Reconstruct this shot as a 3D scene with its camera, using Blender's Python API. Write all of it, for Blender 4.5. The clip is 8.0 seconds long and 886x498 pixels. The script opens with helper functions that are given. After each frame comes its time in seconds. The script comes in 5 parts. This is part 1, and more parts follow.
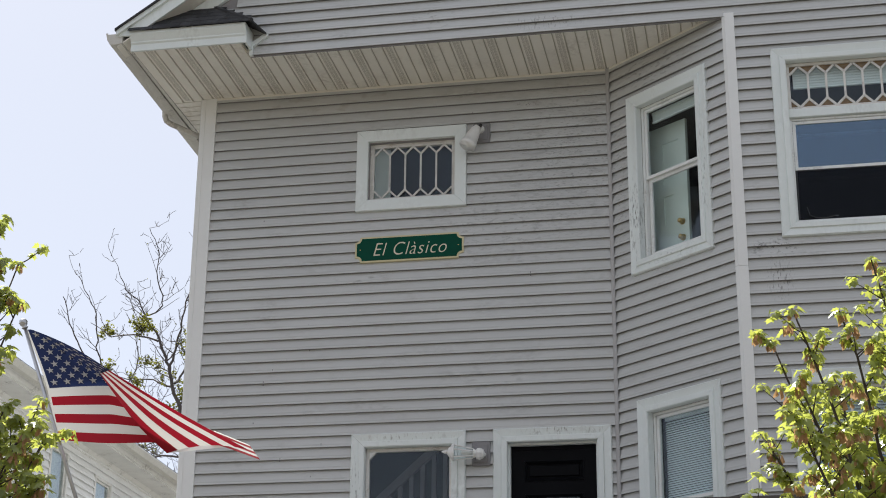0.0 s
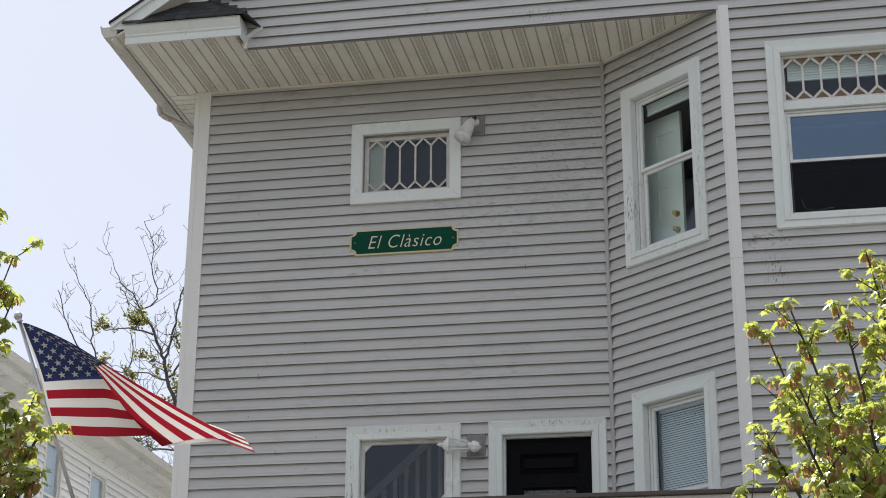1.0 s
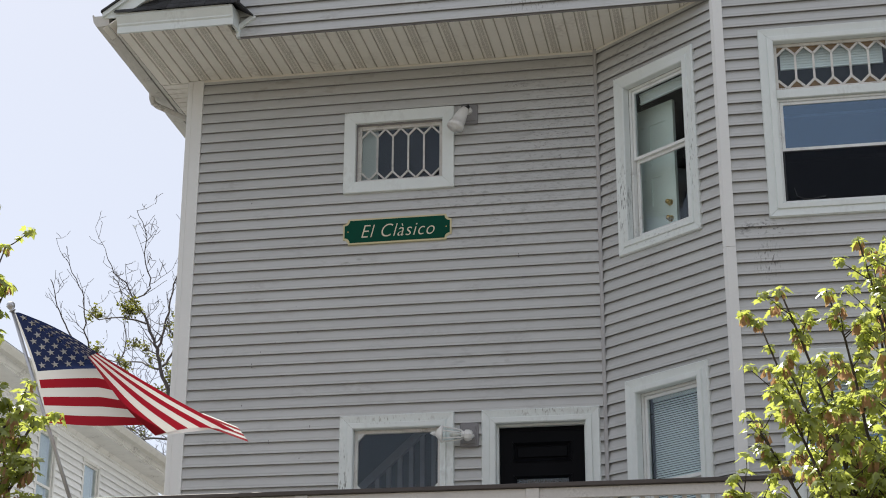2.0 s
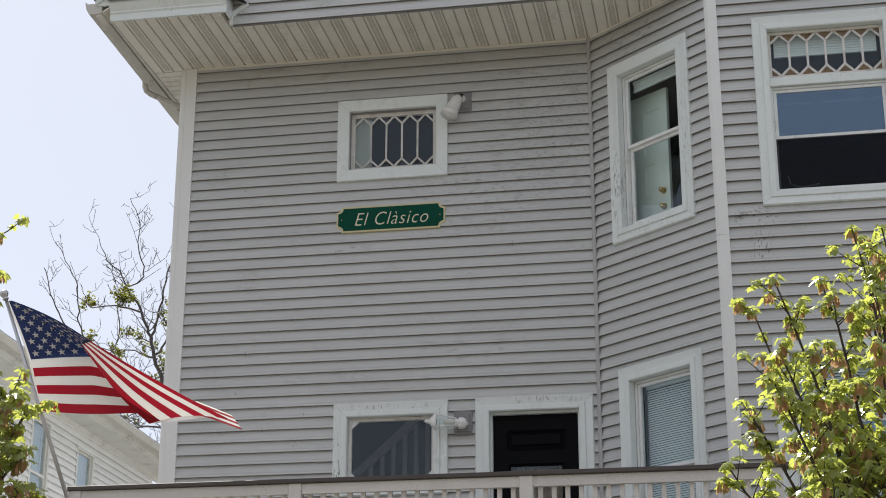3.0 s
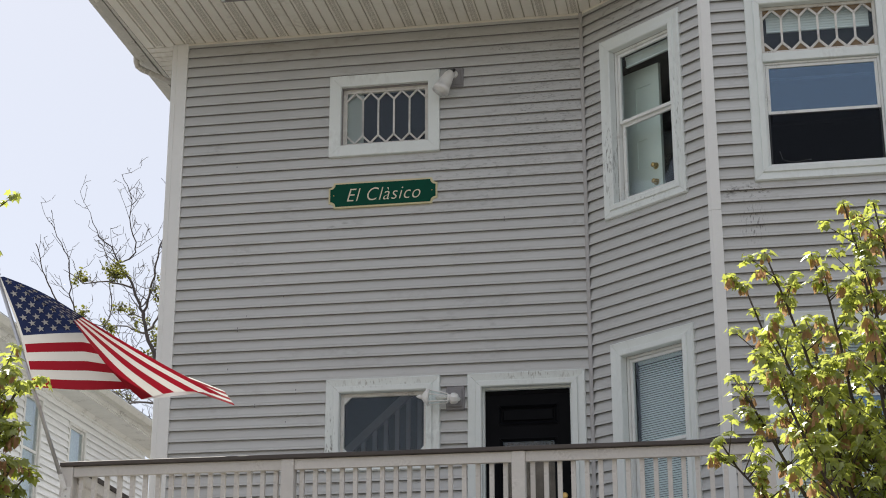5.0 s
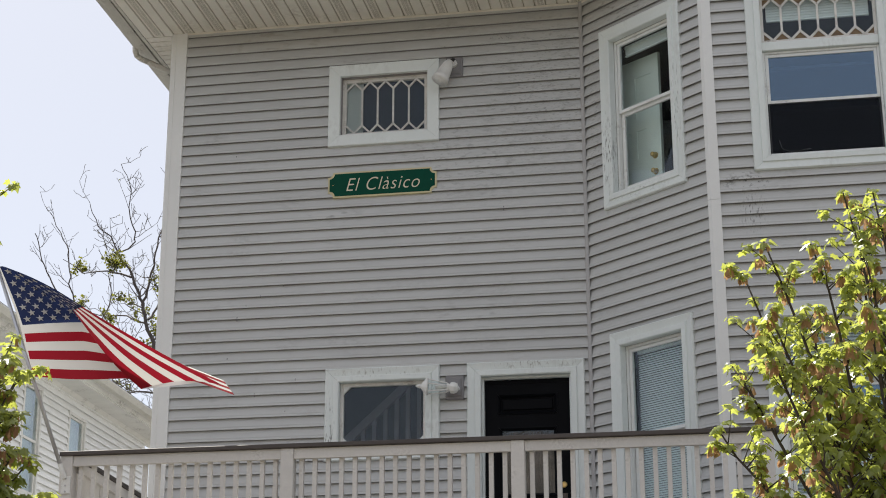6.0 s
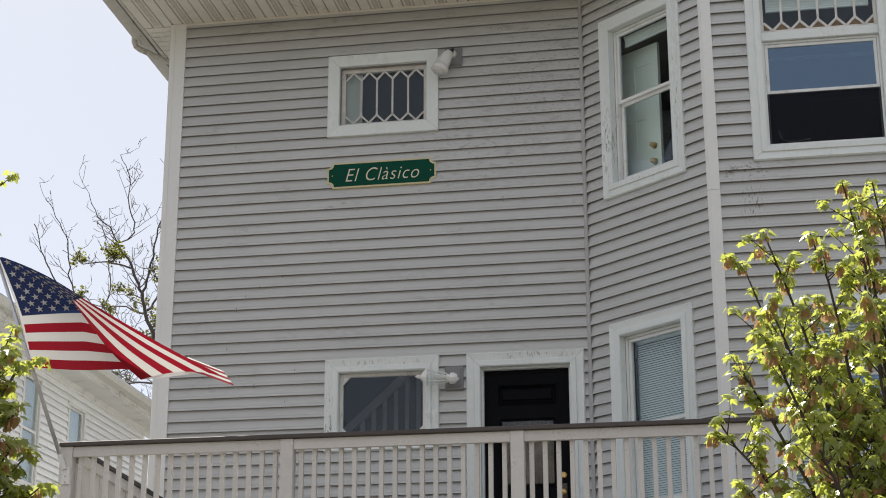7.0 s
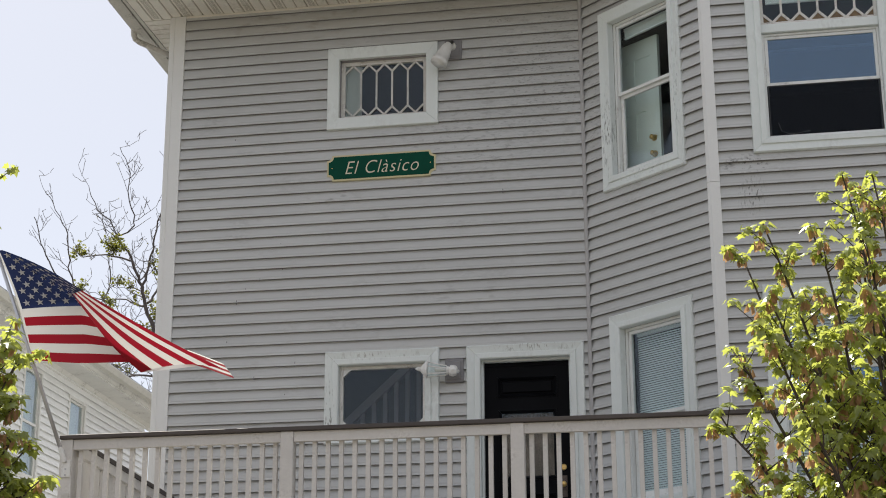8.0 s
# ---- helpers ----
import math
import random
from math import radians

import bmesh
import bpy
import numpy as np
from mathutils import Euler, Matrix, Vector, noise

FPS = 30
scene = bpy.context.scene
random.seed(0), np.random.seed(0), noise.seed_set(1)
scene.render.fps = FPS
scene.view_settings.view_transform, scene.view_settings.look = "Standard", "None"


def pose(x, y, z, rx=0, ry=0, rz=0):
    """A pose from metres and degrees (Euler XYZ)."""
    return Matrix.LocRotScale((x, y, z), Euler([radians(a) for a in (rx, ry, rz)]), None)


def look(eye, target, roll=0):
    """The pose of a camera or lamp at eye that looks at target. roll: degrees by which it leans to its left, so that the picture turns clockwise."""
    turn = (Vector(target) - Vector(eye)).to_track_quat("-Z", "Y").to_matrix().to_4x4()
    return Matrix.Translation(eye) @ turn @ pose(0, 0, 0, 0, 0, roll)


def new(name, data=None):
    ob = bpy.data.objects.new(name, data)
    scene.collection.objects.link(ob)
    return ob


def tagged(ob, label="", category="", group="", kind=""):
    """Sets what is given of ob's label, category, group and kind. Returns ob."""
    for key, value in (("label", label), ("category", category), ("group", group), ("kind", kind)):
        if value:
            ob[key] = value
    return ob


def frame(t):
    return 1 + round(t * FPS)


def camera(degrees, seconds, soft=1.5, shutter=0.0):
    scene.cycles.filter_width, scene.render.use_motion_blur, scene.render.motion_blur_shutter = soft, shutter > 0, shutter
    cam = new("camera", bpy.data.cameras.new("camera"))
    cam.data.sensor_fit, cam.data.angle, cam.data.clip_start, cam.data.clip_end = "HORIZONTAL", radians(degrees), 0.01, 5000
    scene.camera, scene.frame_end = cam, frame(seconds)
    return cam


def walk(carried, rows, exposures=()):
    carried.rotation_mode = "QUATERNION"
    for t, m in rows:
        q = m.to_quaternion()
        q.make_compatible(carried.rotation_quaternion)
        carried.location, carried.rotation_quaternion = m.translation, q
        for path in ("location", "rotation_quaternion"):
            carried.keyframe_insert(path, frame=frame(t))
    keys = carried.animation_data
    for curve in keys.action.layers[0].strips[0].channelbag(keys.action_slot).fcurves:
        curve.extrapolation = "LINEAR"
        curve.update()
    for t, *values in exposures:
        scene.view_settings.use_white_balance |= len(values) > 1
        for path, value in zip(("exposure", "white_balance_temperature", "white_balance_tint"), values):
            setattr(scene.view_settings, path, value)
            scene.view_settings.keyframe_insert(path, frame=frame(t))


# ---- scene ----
# The street house stands with its recessed front wall in the plane y = 0; x runs along the street, z is up from the ground.
cam = camera(30.27, 8.0, soft=1.0)
EYE = (5.562, -15.544, 1.605)
TURNS = [
    (0.0, 110.128, -0.472, 10.868), (0.5, 110.029, -0.388, 10.802), (1.0, 109.878, -0.325, 10.729),
    (1.5, 109.685, -0.253, 10.627), (3.0, 109.073, -0.089, 10.321), (3.5, 108.831, -0.063, 10.226),
    (4.0, 108.604, 0.005, 10.160), (4.5, 108.408, 0.040, 10.098), (6.0, 107.853, 0.066, 10.060),
    (6.5, 107.676, 0.085, 10.052), (7.0, 107.521, 0.110, 10.052), (7.5, 107.377, 0.160, 10.062),
    (8.0, 107.257, 0.187, 10.071)]
walk(cam, [(t, pose(*EYE, rx, ry, rz)) for t, rx, ry, rz in TURNS],
     exposures=[(0.0, 1.25, 6330, 7), (8.0, 1.25, 6560, 7)])

# ---------------------------------------------------------------- light
SUN_WAY = Vector((-0.38, 0.40, 0.83)).normalized()
world = bpy.data.worlds.new("world")
scene.world = world
world.use_nodes = True
wn = world.node_tree
sky = wn.nodes.new("ShaderNodeTexSky")
sky.sky_type = "NISHITA"
sky.sun_disc = False
sky.sun_elevation = math.asin(SUN_WAY.z)
sky.sun_rotation = math.atan2(SUN_WAY.x, SUN_WAY.y)
sky.air_density, sky.dust_density, sky.ozone_density = 0.8, 1.2, 1.0
haze = wn.nodes.new("ShaderNodeMix")        # thin white spring haze over the whole sky
haze.data_type = "RGBA"
haze.inputs[0].default_value, haze.inputs[7].default_value = 0.80, (2.72, 2.63, 2.74, 1)
wn.links.new(sky.outputs[0], haze.inputs[6])
wn.links.new(haze.outputs[2], wn.nodes["Background"].inputs[0])
wn.nodes["Background"].inputs[1].default_value = 0.117
sun = new("sun", bpy.data.lights.new("sun", "SUN"))
sun.data.energy, sun.data.angle, sun.data.color = 4.2, radians(0.6), (1.0, 0.95, 0.87)
sun.matrix_world = look(SUN_WAY * 30, (0, 0, 0))


# ---------------------------------------------------------------- materials
def material(name, color, rough=0.6, metal=0.0, vary=0.12, scale=6.0, grain=60.0, bump=0.15, coords="Object",
             dirt=None, dirt_scale=1.5, dirt_amount=0.0, stretch=(1, 1, 1), random=0.0, spec=0.5):
    """A surface with variation at two scales, optional dirt stains and fine relief."""
    m = bpy.data.materials.new(name)
    m.use_nodes = True
    nt = m.node_tree
    b = nt.nodes["Principled BSDF"]
    b.inputs["Roughness"].default_value, b.inputs["Metallic"].default_value = rough, metal
    b.inputs["Specular IOR Level"].default_value = spec
    tc = nt.nodes.new("ShaderNodeTexCoord")
    mp = nt.nodes.new("ShaderNodeMapping")
    mp.inputs["Scale"].default_value = stretch
    nt.links.new(tc.outputs[coords], mp.inputs[0])

    def noise_at(sc, detail=4.0):
        n = nt.nodes.new("ShaderNodeTexNoise")
        n.inputs["Scale"].default_value, n.inputs["Detail"].default_value = sc, detail
        nt.links.new(mp.outputs[0], n.inputs["Vector"])
        return n

    def mix(fac, a, c):
        x = nt.nodes.new("ShaderNodeMix")
        x.data_type = "RGBA"
        for sock, val in ((x.inputs[0], fac), (x.inputs[6], a), (x.inputs[7], c)):
            if hasattr(val, "links"):
                nt.links.new(val, sock)
            else:
                sock.default_value = val if not isinstance(val, tuple) or len(val) == 4 else (*val, 1)
        return x.outputs[2]

    def ramp(sock, lo, hi):
        r = nt.nodes.new("ShaderNodeMapRange")
        r.inputs[1].default_value, r.inputs[2].default_value = lo, hi
        nt.links.new(sock, r.inputs[0])
        return r.outputs[0]

    big, small = noise_at(scale), noise_at(grain, 6.0)
    dark = tuple(c * (1 - vary) for c in color)
    lite = tuple(min(1, c * (1 + vary)) for c in color)
    col = mix(ramp(big.outputs[0], 0.3, 0.7), dark, lite)
    col = mix(ramp(small.outputs[0], 0.35, 0.75), col, mix(0.5, col, tuple(c * (1 - 1.5 * vary) for c in color)))
    if random:
        info = nt.nodes.new("ShaderNodeObjectInfo")
        col = mix(ramp(info.outputs["Random"], 0.0, 1.0), mix(random, col, (0, 0, 0)), col)
    if dirt:
        d1, d2 = noise_at(dirt_scale, 8.0), noise_at(dirt_scale * 9, 6.0)
        mul = nt.nodes.new("ShaderNodeMath")
        mul.operation = "MULTIPLY"
        nt.links.new(ramp(d1.outputs[0], 0.52, 0.72), mul.inputs[0])
        nt.links.new(ramp(d2.outputs[0], 0.40, 0.65), mul.inputs[1])
        amt = nt.nodes.new("ShaderNodeMath")
        amt.operation = "MULTIPLY"
        nt.links.new(mul.outputs[0], amt.inputs[0])
        amt.inputs[1].default_value = dirt_amount
        col = mix(amt.outputs[0], col, dirt)
    nt.links.new(col, b.inputs["Base Color"])
    rr = nt.nodes.new("ShaderNodeMapRange")
    rr.inputs[3].default_value, rr.inputs[4].default_value = max(0, rough - 0.08), min(1, rough + 0.08)
    nt.links.new(big.outputs[0], rr.inputs[0])
    nt.links.new(rr.outputs[0], b.inputs["Roughness"])
    if bump:
        bp = nt.nodes.new("ShaderNodeBump")
        bp.inputs["Strength"].default_value, bp.inputs["Distance"].default_value = bump, 0.004
        nt.links.new(small.outputs[0], bp.inputs["Height"])
        nt.links.new(bp.outputs[0], b.inputs["Normal"])
    return m


def stained(mat, name, spots):
    """A copy of a material with stains of their own: centre, reach in x, y, z, colour, strength and grain of each."""
    m = mat.copy()
    m.name = name
    nt = m.node_tree
    base = nt.nodes["Principled BSDF"].inputs["Base Color"]
    tc = nt.nodes.new("ShaderNodeTexCoord")
    for centre, reach, color, strength, grain in spots:
        src = base.links[0].from_socket
        mp = nt.nodes.new("ShaderNodeMapping")
        mp.inputs["Location"].default_value = [-c / r for c, r in zip(centre, reach)]
        mp.inputs["Scale"].default_value = [1 / r for r in reach]
        nt.links.new(tc.outputs["Object"], mp.inputs[0])
        ln = nt.nodes.new("ShaderNodeVectorMath")
        ln.operation = "LENGTH"
        nt.links.new(mp.outputs[0], ln.inputs[0])
        fall = nt.nodes.new("ShaderNodeMapRange")
        fall.inputs[1].default_value, fall.inputs[2].default_value, fall.inputs[3].default_value, fall.inputs[4].default_value = 0.2, 1.0, 1.0, 0.0
        nt.links.new(ln.outputs["Value"], fall.inputs[0])
        mp2 = nt.nodes.new("ShaderNodeMapping")
        mp2.inputs["Scale"].default_value = grain
        nt.links.new(tc.outputs["Object"], mp2.inputs[0])
        nz = nt.nodes.new("ShaderNodeTexNoise")
        nz.inputs["Scale"].default_value, nz.inputs["Detail"].default_value = 1.0, 8.0
        nt.links.new(mp2.outputs[0], nz.inputs["Vector"])
        cut = nt.nodes.new("ShaderNodeMapRange")
        cut.inputs[1].default_value, cut.inputs[2].default_value, cut.inputs[4].default_value = 0.55, 0.68, strength
        nt.links.new(nz.outputs[0], cut.inputs[0])
        mul = nt.nodes.new("ShaderNodeMath")
        mul.operation = "MULTIPLY"
        nt.links.new(fall.outputs[0], mul.inputs[0])
        nt.links.new(cut.outputs[0], mul.inputs[1])
        mx = nt.nodes.new("ShaderNodeMix")
        mx.data_type = "RGBA"
        nt.links.new(mul.outputs[0], mx.inputs[0])
        nt.links.new(src, mx.inputs[6])
        mx.inputs[7].default_value = (*color, 1)
        nt.links.new(mx.outputs[2], base)
    return m


def glass(name, tint=(0.96, 0.98, 0.975), through_share=1.0, mirror=0.028, cast=(0.82, 0.91, 1.0)):
    """Thin window glass: clear straight through, a mirror by its Fresnel gloss. cast: blue of reflected sky, put into
    the gloss colour.
    """
    m = bpy.data.materials.new(name)
    m.use_nodes = True
    nt = m.node_tree
    nt.nodes.remove(nt.nodes["Principled BSDF"])
    clear, gloss = nt.nodes.new("ShaderNodeBsdfTransparent"), nt.nodes.new("ShaderNodeBsdfGlossy")
    clear.inputs[0].default_value = (*[c * through_share for c in tint], 1)
    gloss.inputs["Roughness"].default_value, gloss.inputs["Color"].default_value = 0.02, (*cast, 1)
    fr, mx = nt.nodes.new("ShaderNodeLayerWeight"), nt.nodes.new("ShaderNodeMixShader")
    pw, ml = nt.nodes.new("ShaderNodeMath"), nt.nodes.new("ShaderNodeMath")
    fr.inputs[0].default_value = 0.5
    pw.operation, pw.inputs[1].default_value = "POWER", 4.0
    ml.operation, ml.inputs[1].default_value, ml.inputs[2].default_value = "MULTIPLY_ADD", 0.9, mirror
    nt.links.new(fr.outputs["Facing"], pw.inputs[0])
    nt.links.new(pw.outputs[0], ml.inputs[0])
    nt.links.new(ml.outputs[0], mx.inputs[0])
    nt.links.new(clear.outputs[0], mx.inputs[1])
    nt.links.new(gloss.outputs[0], mx.inputs[2])
    nt.links.new(mx.outputs[0], nt.nodes["Material Output"].inputs[0])
    return m


def leafy(name, color, glow, gloss=0.35, spread=0.35, share=0.45):
    """Thin leaves or cloth: some light comes through."""
    m = bpy.data.materials.new(name)
    m.use_nodes = True
    nt = m.node_tree
    b = nt.nodes["Principled BSDF"]
    b.inputs["Roughness"].default_value = gloss
    b.inputs["Specular IOR Level"].default_value = 0.7 if gloss < 0.4 else 0.3
    geo = nt.nodes.new("ShaderNodeNewGeometry")
    hsv = nt.nodes.new("ShaderNodeHueSaturation")
    hsv.inputs["Color"].default_value = (*color, 1)
    r1 = nt.nodes.new("ShaderNodeMapRange")
    r1.inputs[3].default_value, r1.inputs[4].default_value = 1 - spread, 1 + spread
    nt.links.new(geo.outputs["Random Per Island"], r1.inputs[0])
    nt.links.new(r1.outputs[0], hsv.inputs["Value"])
    nt.links.new(hsv.outputs[0], b.inputs["Base Color"])
    tr, mx = nt.nodes.new("ShaderNodeBsdfTranslucent"), nt.nodes.new("ShaderNodeMixShader")
    tr.inputs[0].default_value = (*glow, 1)
    mx.inputs[0].default_value = share
    nt.links.new(b.outputs[0], mx.inputs[1])
    nt.links.new(tr.outputs[0], mx.inputs[2])
    nt.links.new(mx.outputs[0], nt.nodes["Material Output"].inputs[0])
    return m


GRIME = (0.10, 0.085, 0.07)
M_SIDING = material("grey_vinyl_siding", (0.56, 0.57, 0.558), 0.5, vary=0.03, scale=2.0, grain=90, bump=0.08,
                    dirt=GRIME, dirt_scale=3.2, dirt_amount=0.2, random=0.06, stretch=(0.6, 1, 1.2))
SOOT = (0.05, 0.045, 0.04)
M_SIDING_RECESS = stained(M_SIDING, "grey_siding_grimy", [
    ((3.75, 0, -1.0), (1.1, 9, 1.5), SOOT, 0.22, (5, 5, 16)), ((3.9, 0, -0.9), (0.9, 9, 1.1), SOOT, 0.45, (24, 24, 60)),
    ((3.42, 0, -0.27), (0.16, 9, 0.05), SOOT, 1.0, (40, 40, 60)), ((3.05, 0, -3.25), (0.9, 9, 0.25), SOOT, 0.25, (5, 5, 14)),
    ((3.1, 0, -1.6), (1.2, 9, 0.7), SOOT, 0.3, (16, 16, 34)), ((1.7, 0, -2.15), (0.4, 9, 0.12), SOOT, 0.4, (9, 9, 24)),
    # browner tone on the left boards along the top edge
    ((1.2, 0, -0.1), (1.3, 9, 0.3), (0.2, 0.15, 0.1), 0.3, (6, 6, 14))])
M_SIDING_FRONT = stained(M_SIDING, "grey_siding_sooty", [
    ((0.33, 0, -2.42), (0.30, 9, 0.11), SOOT, 1.0, (30, 30, 40)), ((0.22, 0, -2.40), (0.26, 9, 0.07), SOOT, 0.8, (14, 14, 18)), ((0.36, 0, -2.72), (0.16, 9, 0.25), SOOT, 0.8, (70, 70, 9))])
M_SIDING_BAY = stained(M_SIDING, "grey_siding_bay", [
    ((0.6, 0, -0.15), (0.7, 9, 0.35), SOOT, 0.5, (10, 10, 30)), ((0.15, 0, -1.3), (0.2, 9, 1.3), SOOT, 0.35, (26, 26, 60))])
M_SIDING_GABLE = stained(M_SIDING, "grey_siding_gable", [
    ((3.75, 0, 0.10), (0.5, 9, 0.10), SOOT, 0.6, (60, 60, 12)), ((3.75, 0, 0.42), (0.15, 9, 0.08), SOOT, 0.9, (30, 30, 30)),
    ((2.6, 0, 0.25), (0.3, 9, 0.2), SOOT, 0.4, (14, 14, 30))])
M_BACK = material("sheathing", (0.30, 0.29, 0.29), 0.8)
M_TRIM = material("white_clad_trim", (0.77, 0.82, 0.80), 0.42, vary=0.04, scale=3, grain=70, bump=0.06,
                  dirt=(0.2, 0.18, 0.15), dirt_scale=3.0, dirt_amount=0.28, stretch=(1, 1, 0.5))
M_TRIM_CHIPPED = stained(M_TRIM, "chipped_clad_trim", [
    ((1.67, 0, -4.42), (0.07, 9, 0.45), SOOT, 1.0, (60, 60, 12)), ((2.2, 0, -3.82), (0.6, 9, 0.06), (0.15, 0.13, 0.1), 0.6, (50, 50, 14)),
    ((3.75, 0, -3.80), (0.5, 9, 0.06), (0.15, 0.13, 0.1), 0.9, (60, 60, 14))])
M_TRIM_BAY = stained(M_TRIM, "weathered_bay_trim", [
    ((0.37, 0, -1.75), (0.09, 9, 0.55), SOOT, 1.0, (60, 60, 14)), ((0.40, 0, -1.60), (0.04, 9, 0.45), SOOT, 1.0, (20, 20, 7)), ((1.30, 0, -1.5), (0.06, 9, 0.6), SOOT, 0.8, (60, 60, 12)),
    ((0.8, 0, -2.25), (0.5, 9, 0.05), SOOT, 0.5, (30, 30, 60))])
M_POST = material("corner_post_vinyl", (0.80, 0.81, 0.79), 0.45, vary=0.03, scale=1.5, grain=60, bump=0.05)
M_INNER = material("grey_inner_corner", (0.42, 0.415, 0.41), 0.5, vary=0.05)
M_SOFFIT = material("beige_soffit_vinyl", (0.86, 0.83, 0.755), 0.45, vary=0.04, scale=2.5, grain=50, bump=0.05,
                    dirt=(0.25, 0.2, 0.14), dirt_scale=2.2, dirt_amount=0.4)
M_SLOT = material("soffit_slot", (0.38, 0.35, 0.29), 0.6, vary=0.1)
M_GROOVE = material("soffit_groove", (0.56, 0.52, 0.44), 0.6, vary=0.1)
M_CREAM = material("cream_trim", (0.78, 0.75, 0.67), 0.45, vary=0.05)
M_GUTTER = material("worn_aluminium_gutter", (0.62, 0.60, 0.55), 0.45, vary=0.12, scale=4, dirt=GRIME, dirt_scale=4,
                    dirt_amount=0.7)
M_SHINGLE = material("dark_asphalt_shingle", (0.055, 0.056, 0.06), 0.95, vary=0.35, scale=9, grain=220, bump=0.8,
                     random=0.4)
M_SASH = material("white_sash_vinyl", (0.80, 0.82, 0.80), 0.35, vary=0.03, dirt=(0.25, 0.22, 0.18), dirt_scale=5,
                  dirt_amount=0.4)
M_WOODSASH = material("peeling_wood_sash", (0.72, 0.71, 0.67), 0.6, vary=0.1, scale=9, dirt=(0.16, 0.12, 0.08),
                      dirt_scale=7, dirt_amount=0.75)
M_CAME = material("leaded_came_paint", (0.72, 0.71, 0.67), 0.6, vary=0.12, dirt=(0.12, 0.1, 0.08), dirt_scale=14,
                  dirt_amount=0.8)
M_AMBER = material("stained_brown_glass", (0.20, 0.13, 0.06), 0.25, vary=0.3, scale=20)
M_GLASS = glass("window_glass")
# stronger cast: the reflected sky's blue is painted into the gloss
M_COATED = glass("coated_window_glass", (0.66, 0.77, 0.86), mirror=0.13, cast=(0.62, 0.80, 1.0))
M_SCREEN = glass("insect_screen", (0.45, 0.45, 0.47), mirror=0.012)
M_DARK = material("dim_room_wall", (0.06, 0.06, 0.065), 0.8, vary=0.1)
M_ROOM = material("pale_room_wall", (0.26, 0.25, 0.27), 0.8, vary=0.05)
M_BLACK = material("black_door_paint", (0.005, 0.0055, 0.007), 0.38, vary=0.25, scale=5, bump=0.1, spec=0.06)
M_BRASS = material("brass", (0.75, 0.52, 0.2), 0.3, 1.0, vary=0.1)
M_BROWN = material("brown_shade_cloth", (0.12, 0.095, 0.08), 0.8, vary=0.5, scale=6)
M_BLIND = material("white_blind", (0.80, 0.88, 0.89), 0.5, vary=0.02)
M_CURTAIN = leafy("pale_curtain", (0.62, 0.66, 0.62), (0.5, 0.55, 0.5), 0.8, 0.0)
M_ROOMDOOR = material("white_panel_door", (0.80, 0.91, 0.86), 0.45, vary=0.03)
M_RAIL = material("weathered_white_rail_paint", (0.72, 0.695, 0.66), 0.55, vary=0.08, scale=5, grain=45, bump=0.25,
                  dirt=(0.2, 0.17, 0.13), dirt_scale=5, dirt_amount=0.32, random=0.08)
M_CAP = material("brown_stained_cap_rail", (0.085, 0.072, 0.065), 0.6, vary=0.2, scale=6, stretch=(0.2, 1, 1))
M_DECK = material("painted_deck_boards", (0.30, 0.29, 0.28), 0.6, vary=0.15)
M_GREEN = material("green_sign_paint", (0.0, 0.062, 0.036), 0.45, vary=0.08, scale=8, bump=0.04, spec=0.12)
M_GOLD = material("cream_sign_border", (0.62, 0.56, 0.33), 0.45, vary=0.06)
M_LETTER = material("cream_lettering", (0.70, 0.65, 0.50), 0.5, vary=0.03)
M_WHITEMETAL = material("white_lamp_enamel", (0.82, 0.82, 0.79), 0.35, vary=0.06, dirt=(0.2, 0.17, 0.12), dirt_scale=9,
                        dirt_amount=0.4)
M_BLOCK = material("grey_mount_block", (0.24, 0.235, 0.24), 0.5, vary=0.06)
M_RUBBER = material("black_plastic", (0.015, 0.015, 0.016), 0.4)
M_NEIGH = material("white_clapboard_paint", (0.86, 0.86, 0.86), 0.5, vary=0.035, dirt=(0.35, 0.33, 0.3), dirt_scale=1.5,
                   dirt_amount=0.25, random=0.05)
M_NTRIM = material("aged_white_trim", (0.74, 0.73, 0.71), 0.55, vary=0.06, dirt=(0.16, 0.14, 0.12), dirt_scale=3,
                   dirt_amount=0.75)
M_POLE = material("brushed_aluminium_pole", (0.55, 0.55, 0.56), 0.35, 0.9, vary=0.06)
M_BARK = material("grey_brown_bark", (0.10, 0.084, 0.078), 0.9, vary=0.3, scale=14, grain=80, bump=0.7)
M_TWIG = material("young_maple_bark", (0.06, 0.045, 0.035), 0.8, vary=0.3, scale=20)
M_LEAF = leafy("spring_maple_leaves", (0.20, 0.24, 0.08), (0.52, 0.56, 0.11), 0.27, share=0.5)
M_SEED = leafy("maple_flower_tassels", (0.42, 0.25, 0.15), (0.58, 0.36, 0.20), 0.5)
M_BUD = leafy("far_spring_leaves", (0.11, 0.12, 0.022), (0.20, 0.20, 0.03), 0.5)
M_RED = leafy("red_flag_nylon", (0.30, 0.004, 0.012), (0.30, 0.008, 0.024), 0.6, 0.0, 0.24)
M_WHITE = leafy("white_flag_nylon", (0.72, 0.70, 0.66), (0.70, 0.69, 0.68), 0.6, 0.0, 0.22)
M_BLUE = leafy("navy_flag_nylon", (0.009, 0.012, 0.038), (0.018, 0.032, 0.105), 0.7, 0.0, 0.2)
M_FAR = material("brown_street_mass", (0.17, 0.14, 0.115), 0.9, vary=0.25, scale=0.3, grain=3)
